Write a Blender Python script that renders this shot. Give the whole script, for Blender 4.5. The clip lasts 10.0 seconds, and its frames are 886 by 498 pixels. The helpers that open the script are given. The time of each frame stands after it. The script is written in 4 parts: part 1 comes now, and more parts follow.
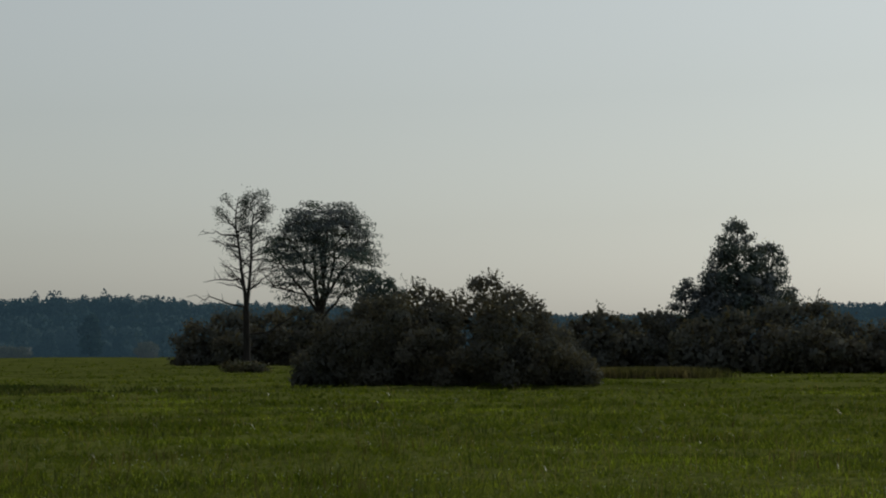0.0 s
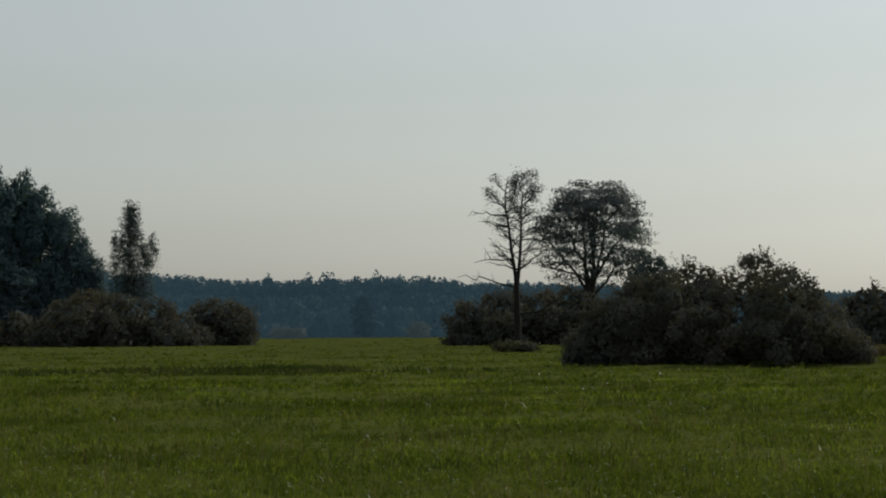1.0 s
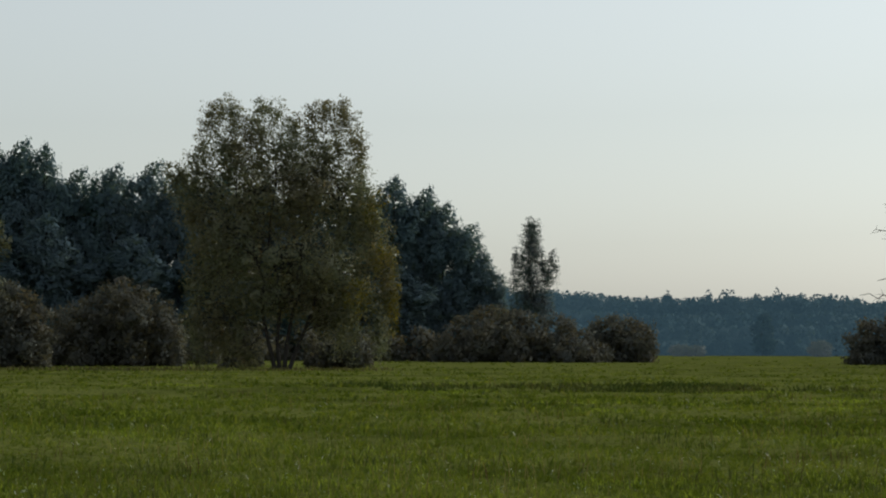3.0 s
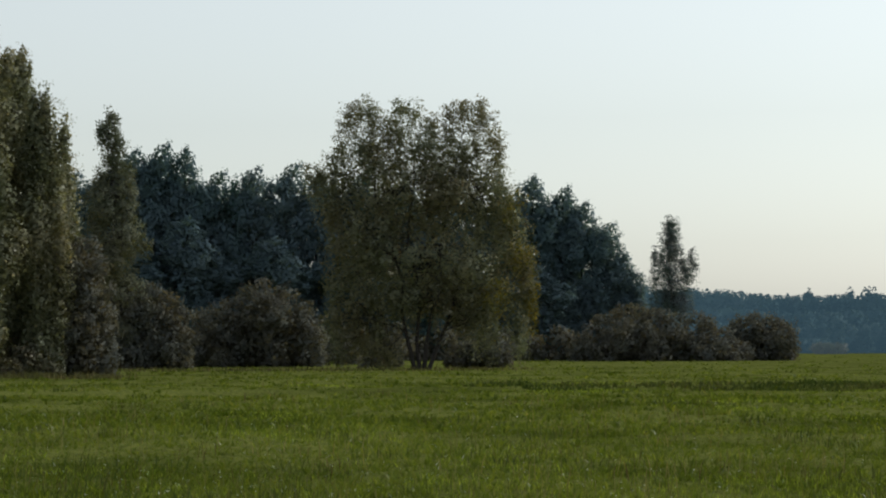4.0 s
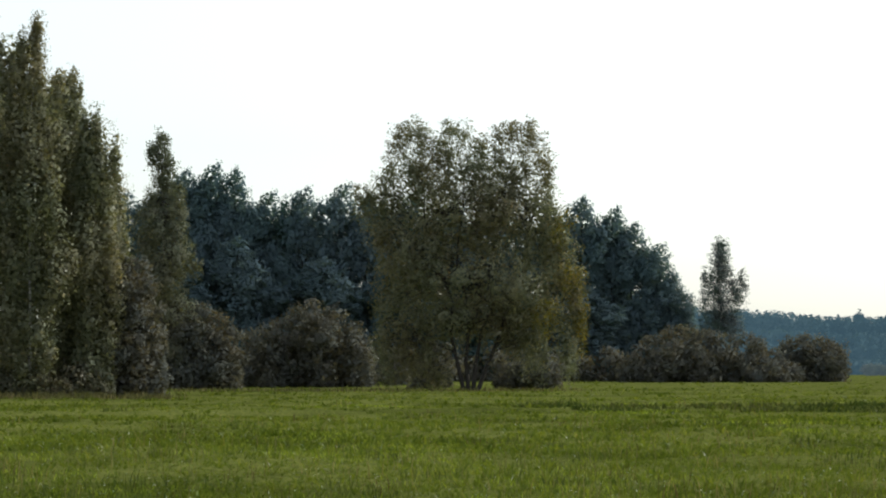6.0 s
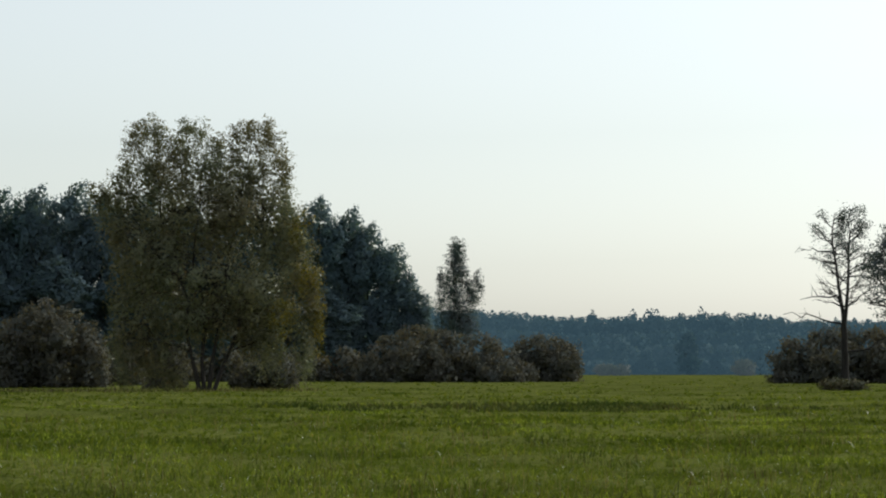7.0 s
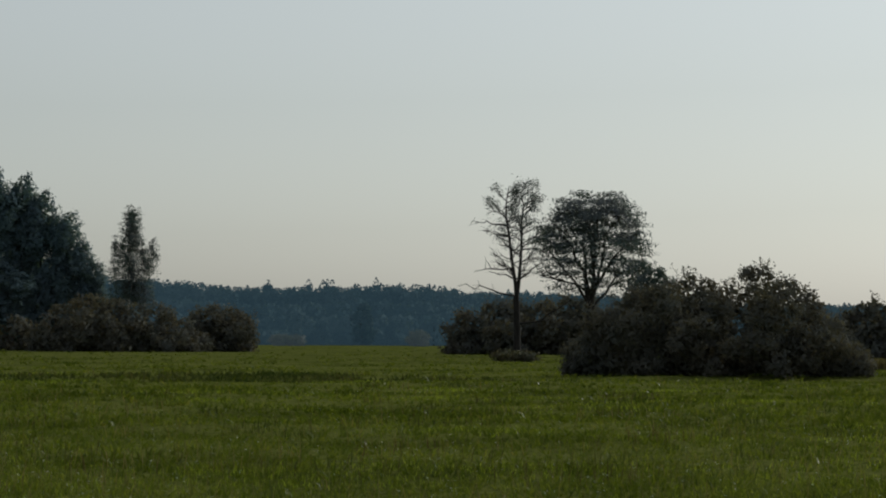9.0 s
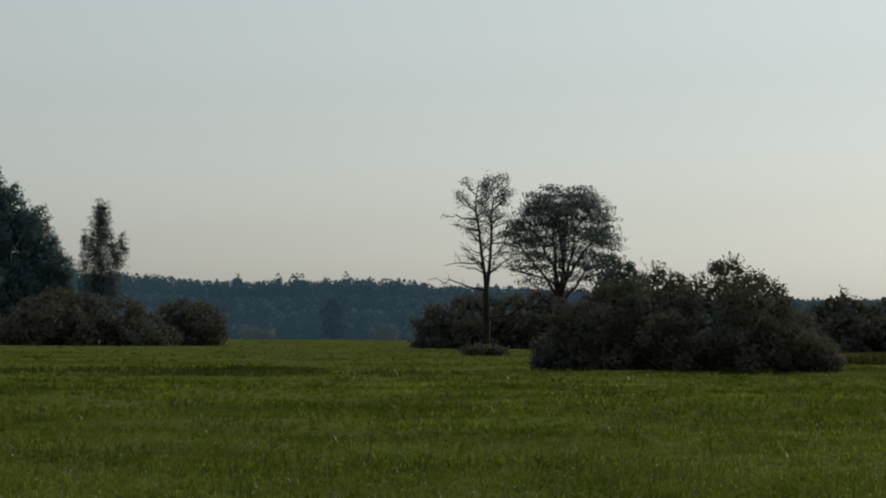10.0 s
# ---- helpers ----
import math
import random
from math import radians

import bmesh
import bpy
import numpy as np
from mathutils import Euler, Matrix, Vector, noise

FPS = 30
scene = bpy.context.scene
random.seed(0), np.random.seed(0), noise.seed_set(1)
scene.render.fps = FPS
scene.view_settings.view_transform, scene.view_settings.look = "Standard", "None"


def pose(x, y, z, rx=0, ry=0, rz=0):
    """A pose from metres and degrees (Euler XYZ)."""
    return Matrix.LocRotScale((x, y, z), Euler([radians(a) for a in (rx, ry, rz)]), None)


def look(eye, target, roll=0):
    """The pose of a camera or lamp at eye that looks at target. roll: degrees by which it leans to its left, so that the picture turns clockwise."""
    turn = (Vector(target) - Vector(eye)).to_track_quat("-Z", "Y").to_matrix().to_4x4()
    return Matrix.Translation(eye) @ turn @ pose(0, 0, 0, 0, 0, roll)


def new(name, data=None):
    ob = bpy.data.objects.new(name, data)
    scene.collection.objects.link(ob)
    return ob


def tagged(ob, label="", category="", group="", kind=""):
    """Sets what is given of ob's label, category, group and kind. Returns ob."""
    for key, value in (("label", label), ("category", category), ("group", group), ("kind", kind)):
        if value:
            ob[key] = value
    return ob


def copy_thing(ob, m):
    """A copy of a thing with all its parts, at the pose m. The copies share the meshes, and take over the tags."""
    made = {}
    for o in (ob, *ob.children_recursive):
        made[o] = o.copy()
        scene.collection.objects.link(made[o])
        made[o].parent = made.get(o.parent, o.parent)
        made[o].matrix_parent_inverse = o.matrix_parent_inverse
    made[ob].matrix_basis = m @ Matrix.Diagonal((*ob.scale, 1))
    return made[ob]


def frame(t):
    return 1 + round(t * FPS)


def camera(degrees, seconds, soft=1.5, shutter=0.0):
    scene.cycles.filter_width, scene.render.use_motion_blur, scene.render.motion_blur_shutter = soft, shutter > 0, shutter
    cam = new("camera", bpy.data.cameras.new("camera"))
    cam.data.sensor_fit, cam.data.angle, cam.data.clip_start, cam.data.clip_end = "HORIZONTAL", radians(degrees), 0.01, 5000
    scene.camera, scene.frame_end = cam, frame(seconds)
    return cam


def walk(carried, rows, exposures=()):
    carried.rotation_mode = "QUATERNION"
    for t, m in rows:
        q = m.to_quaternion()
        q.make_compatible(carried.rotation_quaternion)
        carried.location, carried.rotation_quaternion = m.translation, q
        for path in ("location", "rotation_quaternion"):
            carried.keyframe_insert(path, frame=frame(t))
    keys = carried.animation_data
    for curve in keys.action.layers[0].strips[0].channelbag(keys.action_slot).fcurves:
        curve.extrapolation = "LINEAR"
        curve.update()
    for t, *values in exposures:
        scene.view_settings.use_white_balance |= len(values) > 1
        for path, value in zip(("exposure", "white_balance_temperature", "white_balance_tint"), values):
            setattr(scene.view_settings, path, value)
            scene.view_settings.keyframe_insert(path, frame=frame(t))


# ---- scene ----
cam = camera(21.15, 10.0, soft=2.05, shutter=0.0)

EYE_Z = 1.6


def heading(yaw, pitch, roll):
    """The pan: turned left by yaw, raised by pitch, leaning by roll, all in degrees."""
    return pose(0, 0, EYE_Z, 90 + pitch, 0, yaw) @ pose(0, 0, 0, 0, 0, roll)


PATH = [
    (0.0, -4.83, 2.46, -0.02), (0.2, -3.64, 2.37, 0.05), (0.5, -1.58, 2.15, 0.18), (0.8, 0.24, 1.88, -0.15), (1.0, 1.68, 1.98, -0.36),
    (1.2, 3.20, 1.95, -0.35), (1.5, 4.85, 1.90, -0.34), (1.7, 5.49, 1.95, -0.41), (2.0, 7.04, 1.80, -0.43), (2.3, 8.66, 1.93, -0.25),
    (2.5, 9.58, 2.07, -0.14), (2.7, 10.28, 2.33, 0.03), (3.8, 14.02, 2.37, 0.01), (4.0, 14.66, 2.39, -0.12), (4.2, 15.51, 2.25, -0.08),
    (4.5, 16.78, 2.27, -0.01), (4.7, 17.22, 2.58, 0.14), (5.0, 17.92, 2.68, 0.34), (5.2, 17.77, 2.64, 0.28), (6.3, 14.33, 2.88, -0.02),
    (6.5, 13.03, 2.67, -0.01), (6.7, 11.73, 2.75, -0.01), (6.9, 10.26, 2.83, -0.01), (7.0, 9.50, 2.89, -0.02), (7.2, 7.76, 2.61, -0.03),
    (7.5, 5.28, 2.75, -0.03), (7.7, 4.19, 2.77, -0.08), (8.0, 2.62, 2.60, -0.22), (8.2, 1.62, 2.58, -0.09), (8.5, 0.69, 2.47, 0.12),
    (8.7, 1.05, 2.34, 0.17), (9.0, 1.69, 2.19, 0.28), (9.2, 1.72, 2.25, 0.24), (9.3, 1.66, 2.32, 0.21), (9.5, 1.65, 2.13, 0.17),
    (9.7, 1.62, 2.14, 0.23), (10.0, 0.96, 2.05, 0.32),
]
STOPS = [(0.0, -0.86), (1.0, -0.64), (1.5, -0.54), (2.0, -0.42), (2.5, -0.28), (4.0, 0.1), (4.5, 0.36), (5.0, 0.62), (6.3, 0.64), (6.8, 0.34), (7.0, 0.18), (7.5, -0.12), (8.0, -0.45), (8.5, -0.6), (10.0, -0.58)]
KELVIN, TINT = 6500, 5
walk(cam, [(t, heading(y, p, r)) for t, y, p, r in PATH], [(t, s, KELVIN, TINT) for t, s in STOPS])

# ---- world and sun ----
SUN_AZ, SUN_EL = 48.0, 38.0
world = bpy.data.worlds.new("sky")
scene.world = world
world.use_nodes = True
wn = world.node_tree
sky = wn.nodes.new("ShaderNodeTexSky")
sky.sky_type = "NISHITA"
sky.sun_disc = False
sky.sun_elevation = radians(SUN_EL)
sky.sun_rotation = radians(SUN_AZ)
sky.air_density = 1.2
sky.dust_density = 1.4
sky.ozone_density = 3.0
# thin summer haze takes most of the colour out of the sky
pale = wn.nodes.new("ShaderNodeHueSaturation")
pale.inputs["Saturation"].default_value = 0.32
wn.links.new(sky.outputs[0], pale.inputs["Color"])
wn.links.new(pale.outputs[0], wn.nodes["Background"].inputs[0])
wn.nodes["Background"].inputs[1].default_value = 0.14

sun_data = bpy.data.lights.new("sun", "SUN")
sun_data.energy, sun_data.angle, sun_data.color = 2.0, radians(1.0), (1.0, 0.94, 0.84)
sun = new("sun", sun_data)
to_sun = Vector((math.sin(radians(SUN_AZ)) * math.cos(radians(SUN_EL)), math.cos(radians(SUN_AZ)) * math.cos(radians(SUN_EL)), math.sin(radians(SUN_EL))))
sun.matrix_world = look(to_sun * 900, (0, 0, 0))
tagged(sun, "low warm late-summer sun", "sun", kind="structure")


# ---- materials ----
def material(name):
    m = bpy.data.materials.new(name)
    m.use_nodes = True
    nt = m.node_tree
    nt.nodes.clear()
    return m, nt, nt.nodes.new("ShaderNodeOutputMaterial")


def ramp(nt, source, stops):
    r = nt.nodes.new("ShaderNodeValToRGB")
    els = r.color_ramp.elements
    while len(els) < len(stops):
        els.new(0.5)
    for e, (p, c) in zip(els, stops):
        e.position, e.color = p, (*c, 1)
    nt.links.new(source, r.inputs[0])
    return r.outputs[0]


def noise_tex(nt, scale, detail=3.0, vector=None, rough=0.55):
    n = nt.nodes.new("ShaderNodeTexNoise")
    n.inputs["Scale"].default_value, n.inputs["Detail"].default_value, n.inputs["Roughness"].default_value = scale, detail, rough
    if vector is None:
        vector = nt.nodes.new("ShaderNodeNewGeometry").outputs["Position"]
    nt.links.new(vector, n.inputs["Vector"])
    return n.outputs["Fac"]


def blend(nt, a, b, fac, kind="MIX"):
    x = nt.nodes.new("ShaderNodeMix")
    x.data_type, x.blend_type = "RGBA", kind
    for sock, v in ((x.inputs[0], fac), (x.inputs[6], a), (x.inputs[7], b)):
        if isinstance(v, (int, float)):
            sock.default_value = v
        elif isinstance(v, tuple):
            sock.default_value = (*v, 1)
        else:
            nt.links.new(v, sock)
    return x.outputs[2]


def leaf_material(name, stops, through_tint=(1.25, 1.2, 0.55), through_amount=0.35, patch=0.25, patch_tint=(0.6, 0.75, 0.6), rough=0.6, haze_glow=None, gloss=0.2, second=None, glint=0.0, shine=(0.4, 0.48)):
    """Leaves that let light through, a shade of their own each, with larger patches of another tint. haze_glow: an
    added bluish glow standing in for haze, on leaves past 550 m.
    """
    m, nt, out = material(name)
    geo = nt.nodes.new("ShaderNodeNewGeometry")
    col = ramp(nt, geo.outputs["Random Per Island"], stops)
    big = ramp(nt, noise_tex(nt, patch, 2.0), [(0.38, (0, 0, 0)), (0.62, (1, 1, 1))])
    col = blend(nt, col, blend(nt, col, patch_tint, 1.0, "MULTIPLY"), big)
    if second:
        s2, tint2, lo, hi = second
        col = blend(nt, col, blend(nt, col, tint2, 1.0, "MULTIPLY"), ramp(nt, noise_tex(nt, s2, 4.0), [(lo, (0, 0, 0)), (hi, (1, 1, 1))]))
    p = nt.nodes.new("ShaderNodeBsdfPrincipled")
    nt.links.new(col, p.inputs["Base Color"])
    p.inputs["Roughness"].default_value = rough
    p.inputs["Specular IOR Level"].default_value = gloss
    if glint:
        shiny = ramp(nt, geo.outputs["Random Per Island"], [(0.5, (gloss, gloss, gloss)), (0.5 + 0.01, (shine[0],) * 3), (0.51 + glint, (shine[0],) * 3), (0.52 + glint, (gloss, gloss, gloss))])
        nt.links.new(shiny, p.inputs["Specular IOR Level"])
        nt.links.new(ramp(nt, geo.outputs["Random Per Island"], [(0.5, (rough, rough, rough)), (0.5 + 0.01, (shine[1],) * 3), (0.51 + glint, (shine[1],) * 3), (0.52 + glint, (rough, rough, rough))]), p.inputs["Roughness"])
    tr = nt.nodes.new("ShaderNodeBsdfTranslucent")
    nt.links.new(blend(nt, col, through_tint, 1.0, "MULTIPLY"), tr.inputs[0])
    mix = nt.nodes.new("ShaderNodeMixShader")
    mix.inputs[0].default_value = through_amount
    nt.links.new(p.outputs[0], mix.inputs[1])
    nt.links.new(tr.outputs[0], mix.inputs[2])
    if haze_glow:
        p.inputs["Emission Color"].default_value = (*haze_glow, 1)
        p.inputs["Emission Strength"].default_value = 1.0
    nt.links.new(mix.outputs[0], out.inputs[0])
    return m


def solid_material(name, stops, scale, rough=0.9, bump=0.4, stretch=(1, 1, 1), extra=None, gloss=0.2):
    m, nt, out = material(name)
    geo = nt.nodes.new("ShaderNodeNewGeometry")
    mp = nt.nodes.new("ShaderNodeMapping")
    mp.inputs["Scale"].default_value = stretch
    nt.links.new(geo.outputs["Position"], mp.inputs["Vector"])
    n = noise_tex(nt, scale, 5.0, mp.outputs[0])
    col = ramp(nt, n, stops)
    if extra:
        s2, tint, lo, hi = extra
        col = blend(nt, col, blend(nt, col, tint, 1.0, "MULTIPLY"), ramp(nt, noise_tex(nt, s2, 3.0), [(lo, (0, 0, 0)), (hi, (1, 1, 1))]))
    p = nt.nodes.new("ShaderNodeBsdfPrincipled")
    nt.links.new(col, p.inputs["Base Color"])
    p.inputs["Roughness"].default_value = rough
    p.inputs["Specular IOR Level"].default_value = gloss
    b = nt.nodes.new("ShaderNodeBump")
    b.inputs["Strength"].default_value, b.inputs["Distance"].default_value = bump, 0.05
    nt.links.new(n, b.inputs["Height"])
    nt.links.new(b.outputs[0], p.inputs["Normal"])
    nt.links.new(p.outputs[0], out.inputs[0])
    return m


BIRCH_LEAF = leaf_material("birch_leaf", [(0.0, (0.146, 0.164, 0.108)), (0.6, (0.176, 0.192, 0.124)), (0.96, (0.21, 0.218, 0.13)), (1.0, (0.29, 0.25, 0.125))], through_tint=(1.15, 1.12, 0.65), through_amount=0.36, patch=0.2, patch_tint=(1.08, 0.93, 0.9), gloss=0.15, rough=0.6, glint=0.08, shine=(0.6, 0.38))
# darker copy of the birch leaf, shade put into its base colour
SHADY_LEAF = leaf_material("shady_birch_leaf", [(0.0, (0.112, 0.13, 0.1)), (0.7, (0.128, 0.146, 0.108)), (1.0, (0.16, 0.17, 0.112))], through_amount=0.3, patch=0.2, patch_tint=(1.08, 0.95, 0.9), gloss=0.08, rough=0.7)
# dark green leaf with a veil of haze put into its base colour as blue
HAZY_DARK_LEAF = leaf_material("hazy_dark_leaf", [(0.0, (0.108, 0.130, 0.149)), (0.7, (0.129, 0.148, 0.166)), (1.0, (0.165, 0.177, 0.189))], through_amount=0.2, gloss=0.04, rough=0.8)
WILLOW_LEAF = leaf_material("willow_leaf", [(0.0, (0.1, 0.11, 0.104)), (0.7, (0.107, 0.117, 0.108)), (1.0, (0.127, 0.13, 0.11))], through_tint=(1.35, 1.12, 0.6), through_amount=0.3, patch=0.4, patch_tint=(1.06, 0.98, 0.92), gloss=0.0, rough=0.9)
# wood edge at 300 m: base colours lifted and blued in place of haze
HAZY_WOOD_LEAF = leaf_material("hazy_wood_leaf", [(0.0, (0.108, 0.158, 0.196)), (0.7, (0.12, 0.172, 0.21)), (1.0, (0.134, 0.186, 0.21))], through_amount=0.36, patch=0.1, patch_tint=(0.78, 0.85, 0.82), gloss=0.05, rough=0.8)
HAZY_SPRUCE_LEAF = leaf_material("hazy_spruce_needle", [(0.0, (0.109, 0.163, 0.188)), (1.0, (0.136, 0.200, 0.223))], through_amount=0.32, patch=0.1, gloss=0.05, rough=0.8)
# yellowing leaves whose colour also holds the sunlight on the crown's right edge
SUN_YELLOW_LEAF = leaf_material("yellowing_sunlit_leaf", [(0.0, (0.088, 0.092, 0.030)), (0.5, (0.144, 0.128, 0.035)), (1.0, (0.265, 0.194, 0.040))], through_amount=0.4, patch=0.6, patch_tint=(0.75, 0.85, 0.85), glint=0.04)
BRAMBLE_LEAF = leaf_material("bramble_leaf", [(0.0, (0.072, 0.079, 0.059)), (0.7, (0.096, 0.102, 0.073)), (1.0, (0.132, 0.120, 0.084))], through_amount=0.25, patch=0.5, patch_tint=(1.05, 0.95, 0.9), gloss=0.03, rough=0.8, glint=0.04)
WEED = leaf_material("dry_weed", [(0.0, (0.072, 0.064, 0.036)), (0.7, (0.128, 0.112, 0.060)), (1.0, (0.224, 0.188, 0.104))], through_amount=0.3, gloss=0.0)
# haze is put into the next three far leaves as a bluish glow
HAZY_FAR_LEAF = leaf_material("hazy_far_leaf", [(0.0, (0.042, 0.066, 0.07)), (1.0, (0.058, 0.08, 0.08))], through_amount=0.15, patch=0.06, patch_tint=(0.55, 0.65, 0.7), haze_glow=(0.030, 0.056, 0.078), gloss=0.0)
HAZY_FAR_TREE_LEAF = leaf_material("hazy_far_tree_leaf", [(0.0, (0.036, 0.056, 0.06)), (1.0, (0.05, 0.07, 0.07))], through_amount=0.15, haze_glow=(0.022, 0.042, 0.06), gloss=0.0)
HAZY_BUSH = leaf_material("hazy_bush_leaf", [(0.0, (0.075, 0.085, 0.085)), (1.0, (0.095, 0.1, 0.095))], through_amount=0.2, haze_glow=(0.04, 0.056, 0.068), gloss=0.0)
GRASS = leaf_material("grass_blade", [(0.0, (0.093, 0.127, 0.025)), (0.55, (0.145, 0.182, 0.036)), (0.94, (0.182, 0.210, 0.045)), (0.99, (0.178, 0.194, 0.051)), (1.0, (0.238, 0.222, 0.082))], through_tint=(1.25, 1.18, 0.55), through_amount=0.42, patch=0.55, patch_tint=(0.66, 0.72, 0.6), rough=0.8, gloss=0.0, glint=0.05, shine=(0.4, 0.42), second=(0.13, (0.62, 0.66, 0.58), 0.46, 0.62))
LUSH = leaf_material("lush_grass_blade", [(0.0, (0.172, 0.235, 0.034)), (0.7, (0.232, 0.290, 0.048)), (1.0, (0.293, 0.341, 0.069))], through_tint=(1.25, 1.18, 0.5), through_amount=0.45, patch=0.6, patch_tint=(0.8, 0.85, 0.75), gloss=0.0, glint=0.06, shine=(0.4, 0.42))
SORREL = leaf_material("sorrel_stalk", [(0.0, (0.07, 0.05, 0.03)), (1.0, (0.13, 0.09, 0.05))], through_amount=0.2, gloss=0.0)
RUSH = leaf_material("rush_blade", [(0.0, (0.06, 0.078, 0.028)), (0.7, (0.085, 0.1, 0.034)), (1.0, (0.12, 0.12, 0.05))], through_amount=0.3, gloss=0.0)
STRAW = leaf_material("dry_grass", [(0.0, (0.14, 0.12, 0.05)), (1.0, (0.26, 0.22, 0.11))], through_amount=0.3, gloss=0.0)
# white for flower heads and for glints of dewy leaves, painted as flecks
PETAL_GLINT = leaf_material("white_petal_glint", [(0.0, (0.6, 0.6, 0.52)), (1.0, (0.8, 0.8, 0.72))], through_tint=(1, 1, 0.9))
BARK = solid_material("grey_bark", [(0.3, (0.018, 0.016, 0.014)), (0.7, (0.055, 0.049, 0.043))], 3.0, stretch=(3, 3, 0.6))
BIRCH_BARK = solid_material("birch_bark", [(0.40, (0.05, 0.045, 0.04)), (0.47, (0.36, 0.35, 0.32)), (0.8, (0.48, 0.46, 0.43))], 1.6, rough=0.7, stretch=(1, 1, 3.5))
DEAD_WOOD = solid_material("dead_wood", [(0.3, (0.012, 0.011, 0.01)), (0.7, (0.032, 0.029, 0.027))], 2.5, stretch=(3, 3, 0.5))
SOIL = solid_material("meadow_soil", [(0.34, (0.05, 0.06, 0.016)), (0.5, (0.096, 0.11, 0.028)), (0.66, (0.145, 0.154, 0.04))], 7.0, bump=1.0, extra=(0.13, (0.62, 0.66, 0.58), 0.45, 0.62), gloss=0.0)


# ---- shape helpers ----
rng = np.random.default_rng(7)


def reseed(n):
    """Each plant grows from a seed of its own."""
    global rng
    rng = np.random.default_rng(n)


def mesh_of(name, verts, faces, normals=None, smooth=False):
    """A mesh from vertex and face arrays; the faces have three or four corners. normals: one for each vertex, where leaves are shaded by their crown's roundness."""
    me = bpy.data.meshes.new(name)
    verts, faces = np.asarray(verts, np.float32), np.asarray(faces, np.int32)
    n, k = faces.shape
    me.vertices.add(len(verts))
    me.vertices.foreach_set("co", verts.ravel())
    me.loops.add(n * k)
    me.loops.foreach_set("vertex_index", faces.ravel())
    me.polygons.add(n)
    me.polygons.foreach_set("loop_start", np.arange(n, dtype=np.int32) * k)
    me.polygons.foreach_set("loop_total", np.full(n, k, np.int32))
    if smooth:
        me.polygons.foreach_set("use_smooth", np.ones(n, bool))
    me.update(calc_edges=True)
    if normals is not None:
        me.polygons.foreach_set("use_smooth", np.ones(n, bool))
        own = me.attributes.new("custom_normal", "FLOAT_VECTOR", "POINT")
        own.data.foreach_set("vector", np.asarray(normals, np.float32).ravel())
    return me


def part(name, me, mat, parent=None, label=""):
    if not me.materials:
        me.materials.append(mat)
    ob = new(name, me)
    if parent is not None:
        ob.parent = parent
    return tagged(ob, label)


def at(az, d):
    return Vector((d * math.sin(radians(az)), d * math.cos(radians(az)), 0))


def tube(pts, r0, r1, sides=7, flare=0.0):
    """A tapered, slightly crooked round limb along pts."""
    pts = np.asarray(pts, float)
    n = len(pts)
    way = np.gradient(pts, axis=0)
    way /= np.linalg.norm(way, axis=1)[:, None] + 1e-9
    a = np.cross(way, (0.31, 0.95, 0.05))
    a /= np.linalg.norm(a, axis=1)[:, None] + 1e-9
    b = np.cross(way, a)
    s = np.linspace(0, 1, n)
    rad = r0 + (r1 - r0) * s ** 0.8
    rad = rad * (1 + flare * np.exp(-s * 14))
    ang = np.arange(sides) * 2 * np.pi / sides
    rim = a[:, None] * np.cos(ang)[None, :, None] + b[:, None] * np.sin(ang)[None, :, None]
    verts = (pts[:, None] + rim * rad[:, None, None]).reshape(-1, 3)
    i, j = np.meshgrid(np.arange(n - 1), np.arange(sides), indexing="ij")
    k = (j + 1) % sides
    faces = np.stack([i * sides + j, i * sides + k, (i + 1) * sides + k, (i + 1) * sides + j], -1).reshape(-1, 4)
    return verts, faces


def joined(pieces):
    verts, faces, rest, base = [], [], [], 0
    for v, f, *n in pieces:
        verts.append(v)
        faces.append(f + base)
        rest += n
        base += len(v)
    return (np.concatenate(verts), np.concatenate(faces)) + ((np.concatenate(rest),) if rest else ())


def bent(p, q, n=6, sag=0.0, wobble=0.05):
    """A crooked way from p to q that rises first (sag below zero: droops)."""
    p, q = np.asarray(p, float), np.asarray(q, float)
    s = np.linspace(0, 1, n)[:, None]
    length = np.linalg.norm(q - p)
    out = p + (q - p) * s
    out[:, 2] += (sag * length * np.sin(np.pi * s[:, 0]))
    jog = rng.normal(0, wobble * length / n ** 0.5, (n, 3))
    jog[0] = jog[-1] = 0
    return out + jog


ROUGHNESS_OF_CROWNS = 0.2


